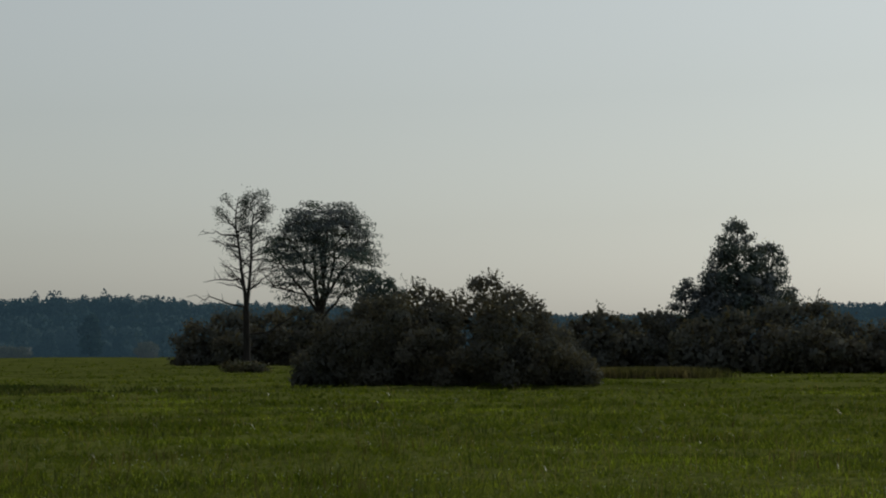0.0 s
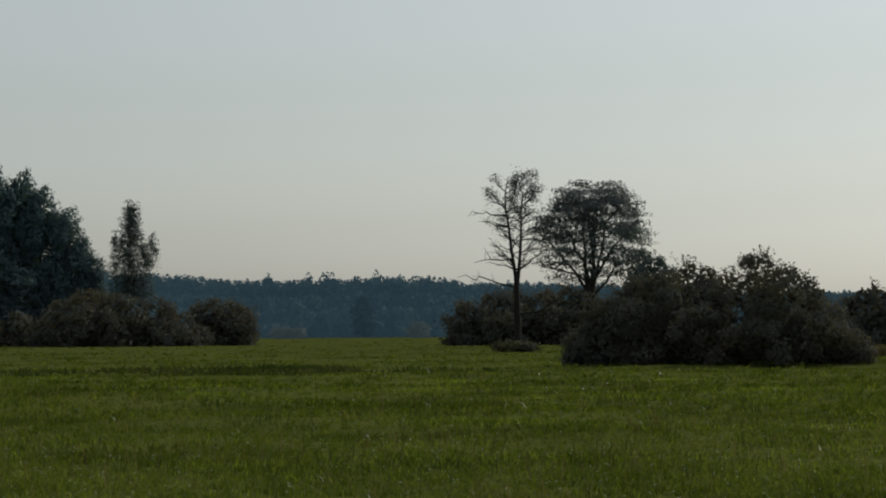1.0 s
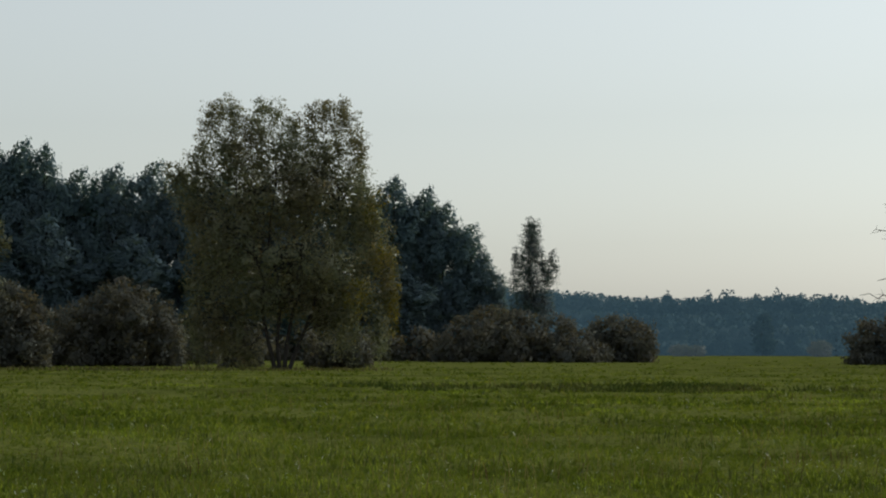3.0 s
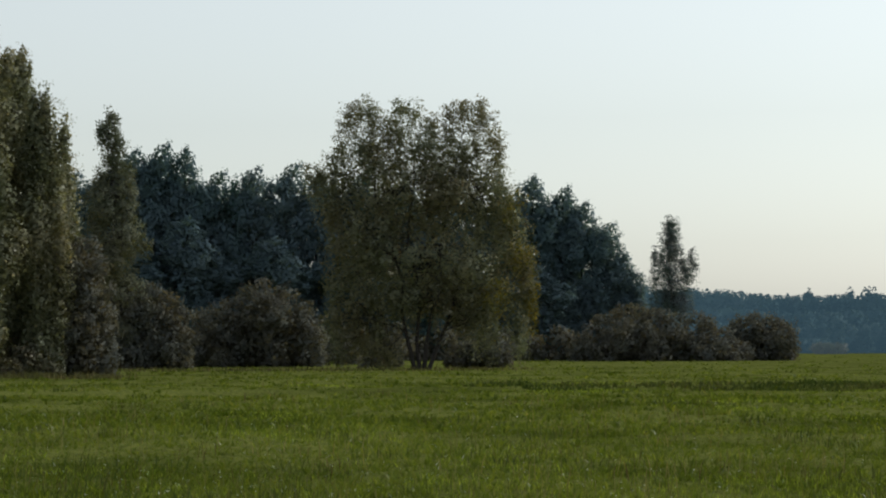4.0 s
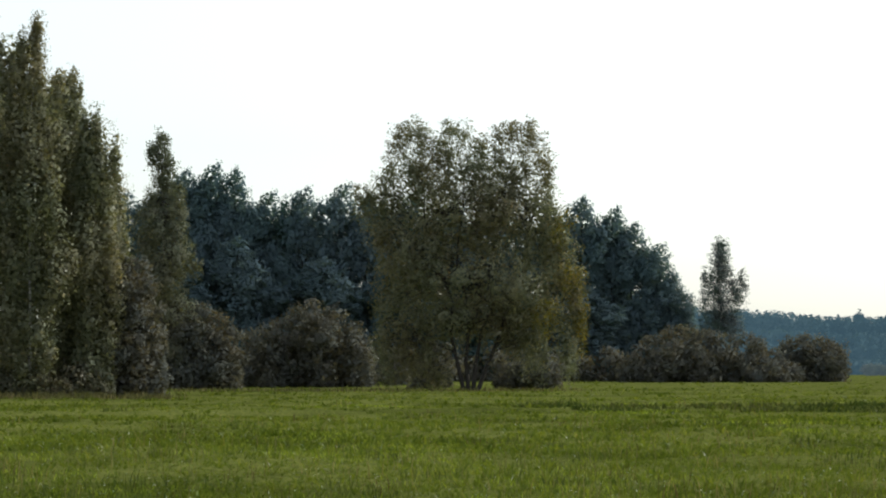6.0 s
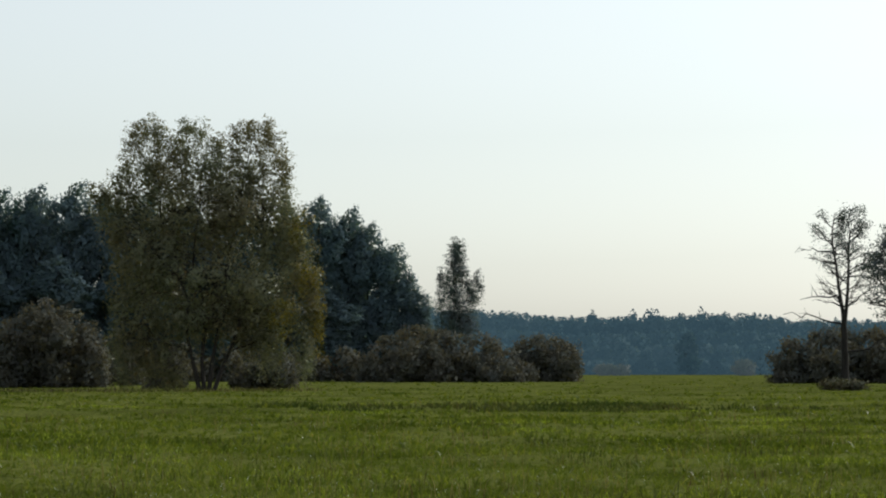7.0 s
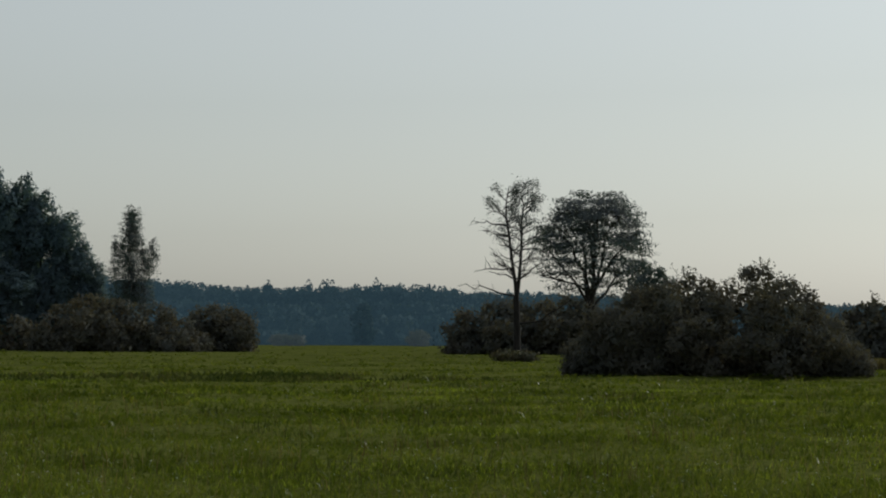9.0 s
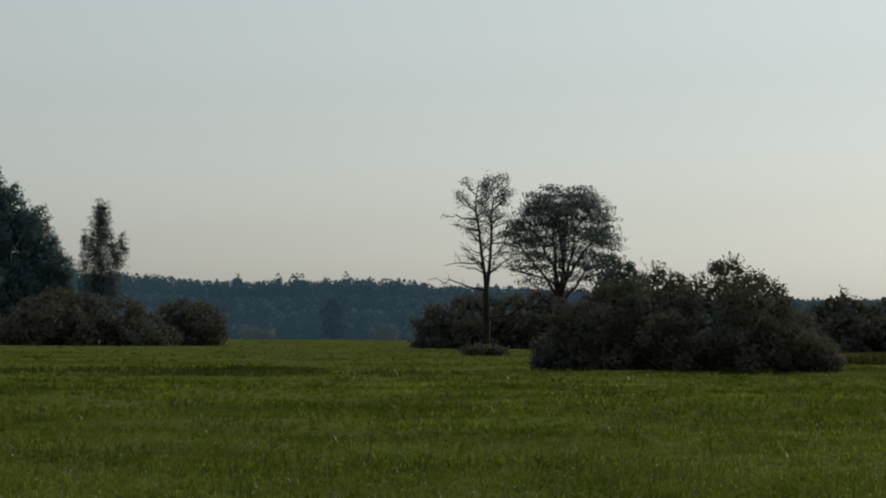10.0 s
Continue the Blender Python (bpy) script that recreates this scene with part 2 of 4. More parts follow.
def leaf_quads(c, size, up=0.0, width=0.6, hang=0.0, out=None, loose=0.7):
    """Small folded leaf sprays at the places c. hang: how far they turn their tips down."""
    n = len(c)
    way = rng.normal(0, 1, (n, 3))
    way[:, 2] = way[:, 2] * (1 - hang) - hang * 1.6 + up
    way /= np.linalg.norm(way, axis=1)[:, None] + 1e-9
    face = rng.normal(0, 1, (n, 3))
    shade = face
    if out is not None:
        out = out / (np.linalg.norm(out, axis=1)[:, None] + 1e-6)
        shade = face * ROUGHNESS_OF_CROWNS + out + (0, 0, 0.15)
        face = face * loose / 1.7 + out
    shade = shade / (np.linalg.norm(shade, axis=1)[:, None] + 1e-9)
    side = np.cross(way, face)
    side /= np.linalg.norm(side, axis=1)[:, None] + 1e-9
    fold = np.cross(way, side)
    turned = np.where((fold * shade).sum(1) > 0, -1.0, 1.0)[:, None]
    side, fold = side * turned, fold * turned
    s = (size * rng.uniform(0.6, 1.35, n))[:, None]
    v = np.stack([c - way * s * 0.5, c + side * s * width * 0.5 + fold * s * 0.12, c + way * s * 0.5, c - side * s * width * 0.5 + fold * s * 0.12], 1)
    return v.reshape(-1, 3), np.arange(n * 4).reshape(n, 4), np.repeat(shade, 4, 0)


def crown_clumps(lobes, clump, depth, fill, shell):
    """Clump centres scattered through the lobes (x, z, half width, half height), thicker towards their outside."""
    out, ways = [], []
    for lobe in lobes:
        x, z, rx, rz = lobe[:4]
        y = lobe[4] if len(lobe) > 4 else 0.0
        ry = rx * depth
        area = 4 * np.pi * ((rx * ry) ** 1.6 / 3 + (rx * rz) ** 1.6 / 3 + (ry * rz) ** 1.6 / 3) ** (1 / 1.6)
        n = max(3, int(fill * area / (clump * clump)))
        d = rng.normal(0, 1, (n, 3))
        d /= np.linalg.norm(d, axis=1)[:, None]
        r = rng.uniform(0, 1, n) ** shell * rng.uniform(0.92, 1.06, n)
        out.append(np.array([x, y, z]) + d * r[:, None] * (rx, ry, rz))
        ways.append(d / (rx, ry, rz) * min(rx, rz))
    return np.concatenate(out), np.concatenate(ways)


def puffed(lobes, k, tall):
    """Each lobe becomes a smaller heart with k rounded bulges on it, so that the crown is lumpy with shaded clefts."""
    out = []
    for lobe in lobes:
        x, z, rx, rz = lobe[:4]
        y = lobe[4] if len(lobe) > 4 else 0.0
        out.append((x, z, rx * 0.84, rz * 0.84, y))
        for _ in range(k):
            d = rng.normal(0, 1, 3)
            d /= np.linalg.norm(d)
            s = rng.uniform(0.28, 0.5)
            out.append((x + d[0] * rx * (1.1 - s), z + d[2] * rz * (1.1 - s), rx * s, rz * s * tall, y + d[1] * rx * 0.8 * (1.1 - s)))
    return out


def foliage(lobes, clump=0.7, depth=0.8, fill=0.55, shell=0.22, per=26, size=0.2, hang=0.0, floor_z=0.05, width=0.7, stretch=1.0, core=1.0, thick=2.65, loose=0.35, puffs=10, puff_tall=1.0, hollow=0.5, deep=(0.4, 0.86)):
    """All the leaf sprays of a crown and its clump centres. hollow: how much of each lobe's heart is left without sprays of its own."""
    if puffs:
        lobes, fill = puffed(lobes, puffs, puff_tall), fill * 5.5 / (puffs * 0.6 + 4)
    fill, per, size = fill * thick ** 0.5, per * thick ** 0.5, size * 1.24
    cc, cw = crown_clumps(lobes, clump, depth, fill, shell)
    cc[:, 2] = np.where(cc[:, 2] < 0.2, 0.2 + np.abs(cc[:, 2]) * 0.4, cc[:, 2])
    k = rng.poisson(per * rng.uniform(0.5, 1.5, len(cc)))
    own = np.repeat(np.arange(len(cc)), k)
    off = np.clip(rng.normal(0, 0.42, (len(own), 3)), -0.75, 0.75) * clump * (1, 1, stretch)
    if hang:
        off[:, 2] -= np.abs(off[:, 2]) * hang
    c = cc[own] + off
    ok = c[:, 2] > floor_z
    if hollow:
        for lobe in lobes:
            x, z, rx, rz = lobe[:4]
            y = lobe[4] if len(lobe) > 4 else 0.0
            ok &= (((c - (x, y, z)) / (rx, rx * depth, rz)) ** 2).sum(1) > hollow
    c, ways = c[ok], (cw[own] + off / clump * 0.5)[ok]
    leaves = leaf_quads(c, size, hang=hang, width=width, out=ways, loose=loose)
    inner, inner_ways = [], []
    for lobe in lobes:
        x, z, rx, rz = lobe[:4]
        y = lobe[4] if len(lobe) > 4 else 0.0
        n = int(core * rx * rz / size ** 2)
        d = rng.normal(0, 1, (n, 3))
        d *= (rng.uniform(deep[0], deep[1], n) / np.linalg.norm(d, axis=1))[:, None]
        inner.append(np.array([x, y, z]) + d * (rx, rx * depth, rz))
        inner_ways.append(d)
    inner, inner_ways = np.concatenate(inner), np.concatenate(inner_ways)
    ok = inner[:, 2] > floor_z + size * 0.6
    if ok.any():
        leaves = joined([leaves, leaf_quads(inner[ok], size * 1.6, hang=hang * 0.5, width=0.8, out=inner_ways[ok])])
    return leaves, cc


def plant(name, az, d, label, category, group="", turn=0.0):
    reseed(int(abs(az) * 1000 + d))
    root = new(name)
    root.matrix_world = Matrix.Translation(at(az, d)) @ pose(0, 0, 0, 0, 0, -az + turn)
    return tagged(root, label, category, group)


def tree(name, az, d, lobes, label, leaf, bark, stems=((0, 0, 1.0),), radius=0.2, group="", limbs_per_lobe=1, twig=0.35, trunk_top=None, category="tree", bare=0.25, more=(), flare=0.5, **leaves):
    """stems: (foot x, lean at the top, share of the height) of each trunk. Limbs leave the nearest trunk for each lobe, twigs for the clumps."""
    root = plant(name, az, d, label, category, group)
    top = trunk_top or max(l[1] + 0.6 * l[3] for l in lobes)
    depth = leaves.get("depth", 0.8)
    sprays, cc = foliage(lobes, **leaves)
    trunks = []
    for foot, lean, share in stems:
        h = top * share
        z = np.linspace(-0.15, h, 9)
        s = z / h
        line = np.stack([foot + lean * s + rng.normal(0, 0.012 * h, 9) * (s > 0.05), rng.normal(0, 0.012 * h, 9) * (s > 0.05), z], -1)
        trunks.append(line)
        part("trunk", mesh_of("trunk", *tube(line, radius * (0.6 + 0.4 * share), radius * 0.15, 8, flare), smooth=True), bark, root)
    for lobe in lobes:
        x, z = lobe[:2]
        y = lobe[4] if len(lobe) > 4 else 0.0
        pieces = []
        for _ in range(limbs_per_lobe):
            line = min(trunks, key=lambda l: abs(np.interp(z * 0.8, l[:, 2], l[:, 0]) - x))
            zs = max(bare * top * 0.7, z - 0.55 * abs(x - np.interp(z, line[:, 2], line[:, 0])) - lobe[3] * rng.uniform(0.4, 1.0))
            zs = min(zs, line[-1, 2] * 0.97)
            start = [np.interp(zs, line[:, 2], line[:, i]) for i in (0, 1)] + [zs]
            end = np.array([x, y, z + 0.2 * lobe[3]]) + rng.normal(0, 0.25, 3) * (lobe[2], lobe[2] * depth, lobe[3] * 0.6)
            limb = bent(start, end, 7, 0.06, 0.10)
            thick = radius * 0.42 * max(0.35, 1 - zs / top)
            pieces.append(tube(limb, thick, thick * 0.3, 6))
            near = cc[(np.abs(cc[:, 0] - x) < lobe[2]) & (np.abs(cc[:, 2] - z) < lobe[3])]
            if len(near):
                for c in near[rng.permutation(len(near))[: int(len(near) * twig / limbs_per_lobe) + 1]]:
                    a = limb[rng.integers(2, 7)]
                    pieces.append(tube(bent(a, c, 4, 0.08, 0.12), thick * 0.3, 0.012, 4))
        part("limb", mesh_of("limb", *joined(pieces), smooth=True), BARK, root)
    part("crown", mesh_of("crown", *sprays), leaf, root)
    for extra, kind, what, other in more:
        sprays, _ = foliage(extra, **{**leaves, **other})
        part("crown", mesh_of("crown", *sprays), kind, root, what)
    return root


def bush(name, az, d, lobes, label, leaf=None, group="", stems=9, shoots=0, **leaves):
    root = plant(name, az, d, label, "bush", group)
    leaves.setdefault("core", 2.2)
    lobes = list(lobes) + [(l[0], 0.3 * l[1], 0.8 * l[2], 0.5 * l[1]) for l in lobes if l[1] - l[3] < 0.8]
    sprays, cc = foliage(lobes, **leaves)
    for i in range(stems):
        l = lobes[i % len(lobes)]
        foot = (l[0] + rng.normal(0, 0.25) * l[2], rng.normal(0, 0.3), -0.1)
        end = (l[0] + rng.normal(0, 0.5) * l[2], rng.normal(0, 0.4) * l[2], l[1] + l[3] * rng.uniform(0.3, 0.8))
        part("stem", mesh_of("stem", *tube(bent(foot, end, 7, 0.0, 0.12), 0.06, 0.012, 5), smooth=True), BARK, root)
    part("crown", mesh_of("crown", *sprays), leaf or WILLOW_LEAF, root)
    if shoots:
        wood, places = [], []
        grown = size_of_shoots(leaves)
        for _ in range(shoots):
            l = lobes[int(rng.integers(len(lobes)))]
            a = rng.uniform(-1.1, 1.1)
            y = l[4] if len(l) > 4 else 0.0
            p = np.array([l[0] + l[2] * math.sin(a), y + rng.normal(0, 0.35) * l[2], l[1] + l[3] * math.cos(a) * 0.85])
            q = p + np.array([0.5 * math.sin(a) + rng.normal(0, 0.15), rng.normal(0, 0.2), rng.uniform(0.3, 0.85)]) * grown
            line = bent(p, q, 6, 0.0, 0.06)
            wood.append(tube(line, 0.014 * grown, 0.005 * grown, 4))
            k = rng.integers(0, 6, 22)
            places.append(line[k] + rng.normal(0, 0.06 * grown, (22, 3)) * (1.4 - k[:, None] * 0.15))
        tagged(part("shoots", mesh_of("shoots", *joined(wood), smooth=True), BARK, root), "thin upright shoots", kind="stuff")
        part("foliage", mesh_of("foliage", *leaf_quads(np.concatenate(places), 0.1 * grown, up=0.4)), leaf or WILLOW_LEAF, root, "leafy upright shoots")
    return root


def size_of_shoots(leaves):
    return min(1.35, leaves["size"] / 0.14)


def mound(profile, step, deep=0.45):
    """Lobes heaped under an uneven skyline of (x, height) points, from the ground up to it."""
    reseed(int(1000 + 100 * profile[0][0] + 10 * profile[-1][0] + 7 * len(profile)))
    xs, hs = [p[0] for p in profile], [p[1] for p in profile]
    out = []
    for x in np.arange(xs[0] + step * 0.75, xs[-1] - step * 0.55, step):
        x = x + rng.uniform(-0.25, 0.25) * step
        z = float(np.interp(x, xs, hs)) * rng.uniform(1.0, 1.07)
        edge = min(x - xs[0], xs[-1] - x)
        half = deep * min(xs[-1] - xs[0], 3.5 * edge + step) * 0.5
        out.append((x, 0.34 * z, step * 0.95, 0.34 * z, 0.0))
        first = True
        while z > 0.5 * step:
            rz = min(step * rng.uniform(0.6, 0.95), z * 0.6)
            out.append((x + rng.uniform(-0.2, 0.2) * step, z - rz, step * rng.uniform(0.85, 1.15), rz, rng.uniform(-0.5, 0.5) * half if first else -rng.uniform(0.2, 1.0) * half))
            if not first:
                out.append((x + rng.uniform(-0.3, 0.3) * step, z - rz, step * 0.8, rz, rng.uniform(-0.3, 0.8) * half))
            z -= rz * rng.uniform(1.1, 1.5)
            first = False
    return out


# ---- ground ----
DITCH = [(-60, 52), (-25, 84), (-19.6, 89), (-11.7, 91.5), (-1.3, 94), (20, 104), (45, 114)]


def ditch_y(x):
    return np.interp(x, [p[0] for p in DITCH], [p[1] for p in DITCH])


def swell(x, y):
    """Height of the meadow: gentle unevenness that fades farther out, and a shallow ditch across."""
    r = np.hypot(x, y)
    h = 0.05 * np.sin(x * 0.31 + 1.3 * np.sin(y * 0.17)) + 0.05 * np.sin(y * 0.23 + np.sin(x * 0.11)) + 0.03 * np.sin(x * 0.9 + y * 0.7)
    h = h * np.clip(1.4 - r / 130, 0, 1)
    gap = y - ditch_y(x)
    return h - 0.35 * np.exp(-(gap / 2.0) ** 2) * np.clip(2 - np.abs(x) / 40, 0, 1) * (y > 0) + 0.10 * np.exp(-((gap - 4) / 2.0) ** 2) * (y > 0)


def build_ground():
    radii = np.concatenate([[0.0], np.geomspace(2.0, 4500.0, 170)])
    ang = np.concatenate([np.linspace(-40, 30, 140), np.linspace(30, 320, 70)[1:-1]])
    ang = np.radians(ang)
    R, A = np.meshgrid(radii, ang, indexing="ij")
    x, y = R * np.sin(A), R * np.cos(A)
    verts = np.stack([x, y, swell(x, y)], -1).reshape(-1, 3)
    n = len(ang)
    i, j = np.meshgrid(np.arange(len(radii) - 1), np.arange(n), indexing="ij")
    k = (j + 1) % n
    faces = np.stack([i * n + j, (i + 1) * n + j, (i + 1) * n + k, i * n + k], -1).reshape(-1, 4)
    ob = part("ground", mesh_of("ground", verts, faces, smooth=True), SOIL)
    tagged(ob, "flat green meadow ground with a shallow ditch", "ground", kind="structure")


build_ground()


def blades(n, near, far, mat, name, label, tall=(0.14, 0.34), wide=0.011, az=(-33, 20), keep=None, bend=0.5, tuft=10):
    """Grass as curved blades that lean out of small tussocks, evenly thick to the eye from near to far."""
    m = n // tuft
    d = 1 / rng.uniform(1 / far, 1 / near, m)
    a = np.radians(rng.uniform(az[0], az[1], m))
    x, y = d * np.sin(a), d * np.cos(a)
    if keep is not None:
        k = keep(x, y)
        x, y, d = x[k], y[k], d[k]
        m = len(x)
    lush = 0.5 + 0.5 * np.sin(x * 0.43 + 2 * np.sin(y * 0.21)) * np.sin(y * 0.37 + 1.7 * np.sin(x * 0.19))
    tall_m = rng.uniform(tall[0], tall[1], m) * (0.7 + 0.6 * lush) * np.where(rng.uniform(0, 1, m) > 0.93, 1.4, 1.0)
    own = np.repeat(np.arange(m), tuft)
    n = len(own)
    way = rng.uniform(0, 2 * np.pi, n)
    off = np.abs(rng.normal(0, 1, n)) * 0.07 * (d[own] / 25) ** 0.5
    x, y, d = x[own] + off * np.cos(way), y[own] + off * np.sin(way), d[own]
    h = tall_m[own] * rng.uniform(0.55, 1.1, n)
    w = wide * (d / 25) ** 0.85 * rng.uniform(0.7, 1.4, n)
    turn = rng.uniform(0, 2 * np.pi, n)
    side = np.stack([np.cos(turn), np.sin(turn), 0 * turn], -1)
    lean = np.stack([np.cos(way), np.sin(way), 0 * turn], -1) * (h * rng.uniform(0.1, bend * 2.6, n))[:, None]
    foot = np.stack([x, y, swell(x, y) - 0.02], -1)
    mid = foot + lean * 0.35 + np.stack([0 * h, 0 * h, h * 0.7], -1)
    tip = foot + lean + np.stack([0 * h, 0 * h, h], -1)
    sw = side * w[:, None] / 2
    v = np.stack([foot - sw, foot + sw, mid + sw * 0.8, mid - sw * 0.8, tip], 1).reshape(-1, 3)
    b = np.arange(n)[:, None] * 5
    f = np.concatenate([b + [0, 1, 2], b + [0, 2, 3], b + [3, 2, 4]], 0)
    ob = part(name, mesh_of(name, v, f), mat)
    return tagged(ob, label, "grass", kind="stuff")


blades(140000, 21, 200, GRASS, "meadow_grass", "short uneven green meadow grass in backlight", tall=(0.05, 0.13), bend=0.9, wide=0.017, tuft=5)
blades(16000, 2.5, 21, GRASS, "meadow_grass", "short green meadow grass close by", tall=(0.05, 0.12), bend=0.9, wide=0.02, tuft=5)
blades(52000, 45, 420, GRASS, "meadow_grass", "uneven green meadow grass running to the far wood", tall=(0.07, 0.18), wide=0.026, tuft=5, bend=0.8)
blades(30000, 84, 112, RUSH, "ditch_sedge", "dark sedge growing along a shallow ditch", tall=(0.12, 0.28), wide=0.02, tuft=3, az=(-15, 0), keep=lambda x, y: (x > -22 + 3 * np.sin(y)) & (x < -1 + 2 * np.sin(y)) & (np.abs(y - ditch_y(x) - 2.2 + 0.5 * np.sin(x * 0.9)) < 0.5 + 1.9 * np.clip(0.6 + np.sin(x * 0.47 - 0.4) + 0.45 * np.sin(x * 1.31), 0, 2)))


def tufts(name, spots, per, spread, tall, mat, label, wide=0.012):
    """Clumps of taller blades about the spots."""
    n = len(spots) * per
    c = np.repeat(np.asarray(spots, float), per, 0) + rng.normal(0, 1, (n, 2)) * spread
    x, y = c[:, 0], c[:, 1]
    h = rng.uniform(tall[0], tall[1], n)
    w = wide * (np.hypot(x, y) / 25) ** 0.85 * rng.uniform(0.7, 1.3, n)
    turn, way = rng.uniform(0, 2 * np.pi, (2, n))
    side = np.stack([np.cos(turn), np.sin(turn), 0 * turn], -1) * w[:, None] / 2
    lean = np.stack([np.cos(way), np.sin(way), 0 * turn], -1) * (h * rng.uniform(0.05, 0.6, n))[:, None]
    foot = np.stack([x, y, swell(x, y) - 0.02], -1)
    up = np.stack([0 * h, 0 * h, h], -1)
    mid, tip = foot + lean * 0.3 + up * 0.6, foot + lean + up
    v = np.stack([foot - side, foot + side, mid + side * 0.8, mid - side * 0.8, tip + side * 0.1, tip - side * 0.1], 1).reshape(-1, 3)
    b = np.arange(n)[:, None] * 6
    ob = part(name, mesh_of(name, v, np.concatenate([b + [0, 1, 2, 3], b + [3, 2, 4, 5]], 0)), mat)
    return tagged(ob, label, "grass", kind="stuff")


def scattered(n, near, far, az0, az1):
    d = 1 / rng.uniform(1 / far, 1 / near, n)
    a = np.radians(rng.uniform(az0, az1, n))
    return np.stack([d * np.sin(a), d * np.cos(a)], -1)


tufts("rush_tufts", scattered(110, 24, 110, -33, 19), 26, 0.3, (0.12, 0.26), RUSH, "dark rush tufts scattered through the meadow")
tufts("lush_tufts", np.repeat(scattered(75, 23, 110, -33, 19), 9, 0) + rng.normal(0, 1.1, (675, 2)), 26, 0.4, (0.05, 0.11), LUSH, "bright green grass tufts catching the sun", wide=0.014)
tufts("sorrel_stalks", scattered(70, 26, 110, -33, 19), 16, 0.35, (0.2, 0.34), SORREL, "thin brownish sorrel stalks in the grass", wide=0.007)
tufts("dry_stalks", scattered(700, 20, 110, -33, 19), 5, 0.3, (0.2, 0.36), STRAW, "thin pale dry grass stalks", wide=0.008)
tufts("reed_tufts", [at(a, d).to_2d() for a, d in ((-24.1, 22.2), (-22.3, 22.4), (-20.9, 22.2), (-20.3, 22.5), (-19.7, 22.2), (-18.9, 22.3), (-18.4, 22.2), (-17.8, 22.5))], 14, 0.14, (0.22, 0.38), RUSH, "broad green reed blades close to the camera", wide=0.03)


# scattered white flecks; besides flowers they paint in the glints on grass leaves
def flowers_and_glints():
    p = scattered(1300, 21, 95, -33, 19)
    clustered = p[rng.integers(0, 160, 1300)] + rng.normal(0, 0.8, (1300, 2))
    p = np.where(rng.uniform(0, 1, (1300, 1)) < 0.6, clustered, p)
    z = swell(p[:, 0], p[:, 1]) + rng.uniform(0.12, 0.2, 1300)
    c = np.repeat(np.column_stack([p, z]), 4, 0) + rng.normal(0, 0.008, (5200, 3))
    tagged(part("flower_glints", mesh_of("flower_glints", *leaf_quads(c, 0.01, width=0.9)), PETAL_GLINT), "tiny white flecks in the grass, flower heads and painted leaf glints", "flower", kind="stuff")


flowers_and_glints()


# ---- far wood on the horizon ----
def far_wood():
    """The far backdrop: five rows of small crowns under an uneven skyline, each a cloud of leaf sprays facing outwards,
    with haze put into their glow.
    """
    skyline = ([-13, -9, -8.5, -7.5, -6.7, -5.8, -5.2, -4.6, -3.9, -3.3, -2.7, -2, -1, 0, 2, 5, 11, 14, 20], [20, 20.2, 20, 18.8, 17.7, 17.9, 17.6, 18.4, 18.2, 18.8, 18.8, 18.2, 17, 16.5, 16, 13, 13, 16.5, 16.5])
    cs, outs, hearts, sizes = [], [], [], []
    for row, (d, share, n, m, low) in enumerate([(725, 1.0, 280, 170, 0.55), (695, 0.94, 220, 120, 0.3), (665, 0.66, 150, 90, 0.1), (640, 0.44, 130, 70, 0.0), (628, 0.2, 220, 50, 0.0)]):
        for i in range(n):
            a = radians(-13 + 32 * (i + rng.uniform(-0.5, 0.5)) / n)
            pine = rng.uniform() < (0.3 if row < 2 else 0.07)
            h = share * float(np.interp(math.degrees(a), *skyline)) * (1 + rng.normal(0, 0.022)) * (1.02 if pine else 0.98)
            if row == 0 and min(abs(math.degrees(a) - q) for q in (-5.86, -4.9, -4.52, -4.3, -3.38, -3.3)) < 0.06:
                pine, h = True, rng.uniform(19.9, 20.8)
            w = h * (0.27 if pine else 0.32) * (1.9 if row == 4 else 1)
            t = low + (1 - low) * rng.uniform(0.0, 1, m) ** (1.1 if pine else 0.6)
            sizes.append(np.full(m, 0.6 if row == 0 else 0.85 if row == 1 else 1.1))
            full = (1 - t) * 2.1 + 0.05 if pine else np.sqrt(np.clip(1 - (2 * t - 0.95) ** 2 / 1.15, 0.02, 1))
            rad = w * full * rng.uniform(0.3, 1.0, m) ** 0.5
            q = rng.uniform(0, 2 * np.pi, m)
            cs.append(np.stack([d * math.sin(a) + rad * np.cos(q), d * math.cos(a) + rad * np.sin(q) + rng.normal(0, 4), t * h * 0.97 + 0.2], -1))
            outs.append(np.stack([np.cos(q), np.sin(q), 2.2 * (t - 0.45)], -1))
            z = rng.uniform(0.08, 0.86 if pine else 0.9, 40) * h
            hearts.append(np.stack([d * math.sin(a) + rng.normal(0, 0.3 * w, len(z)) * (1.05 - z / h), d * math.cos(a) + 0 * z, z], -1))
    hearts = np.concatenate(hearts)
    sprays = joined([leaf_quads(np.concatenate(cs), np.concatenate(sizes), width=0.85, out=np.concatenate(outs)), leaf_quads(hearts, 2.8, width=0.9, out=np.tile([(0.1, -1.0, 0.3)], (len(hearts), 1)), loose=0.3)])
    tagged(part("far_wood", mesh_of("far_wood", *sprays), HAZY_FAR_LEAF), "hazy blue-green mixed wood along the horizon", "forest", kind="stuff")


far_wood()


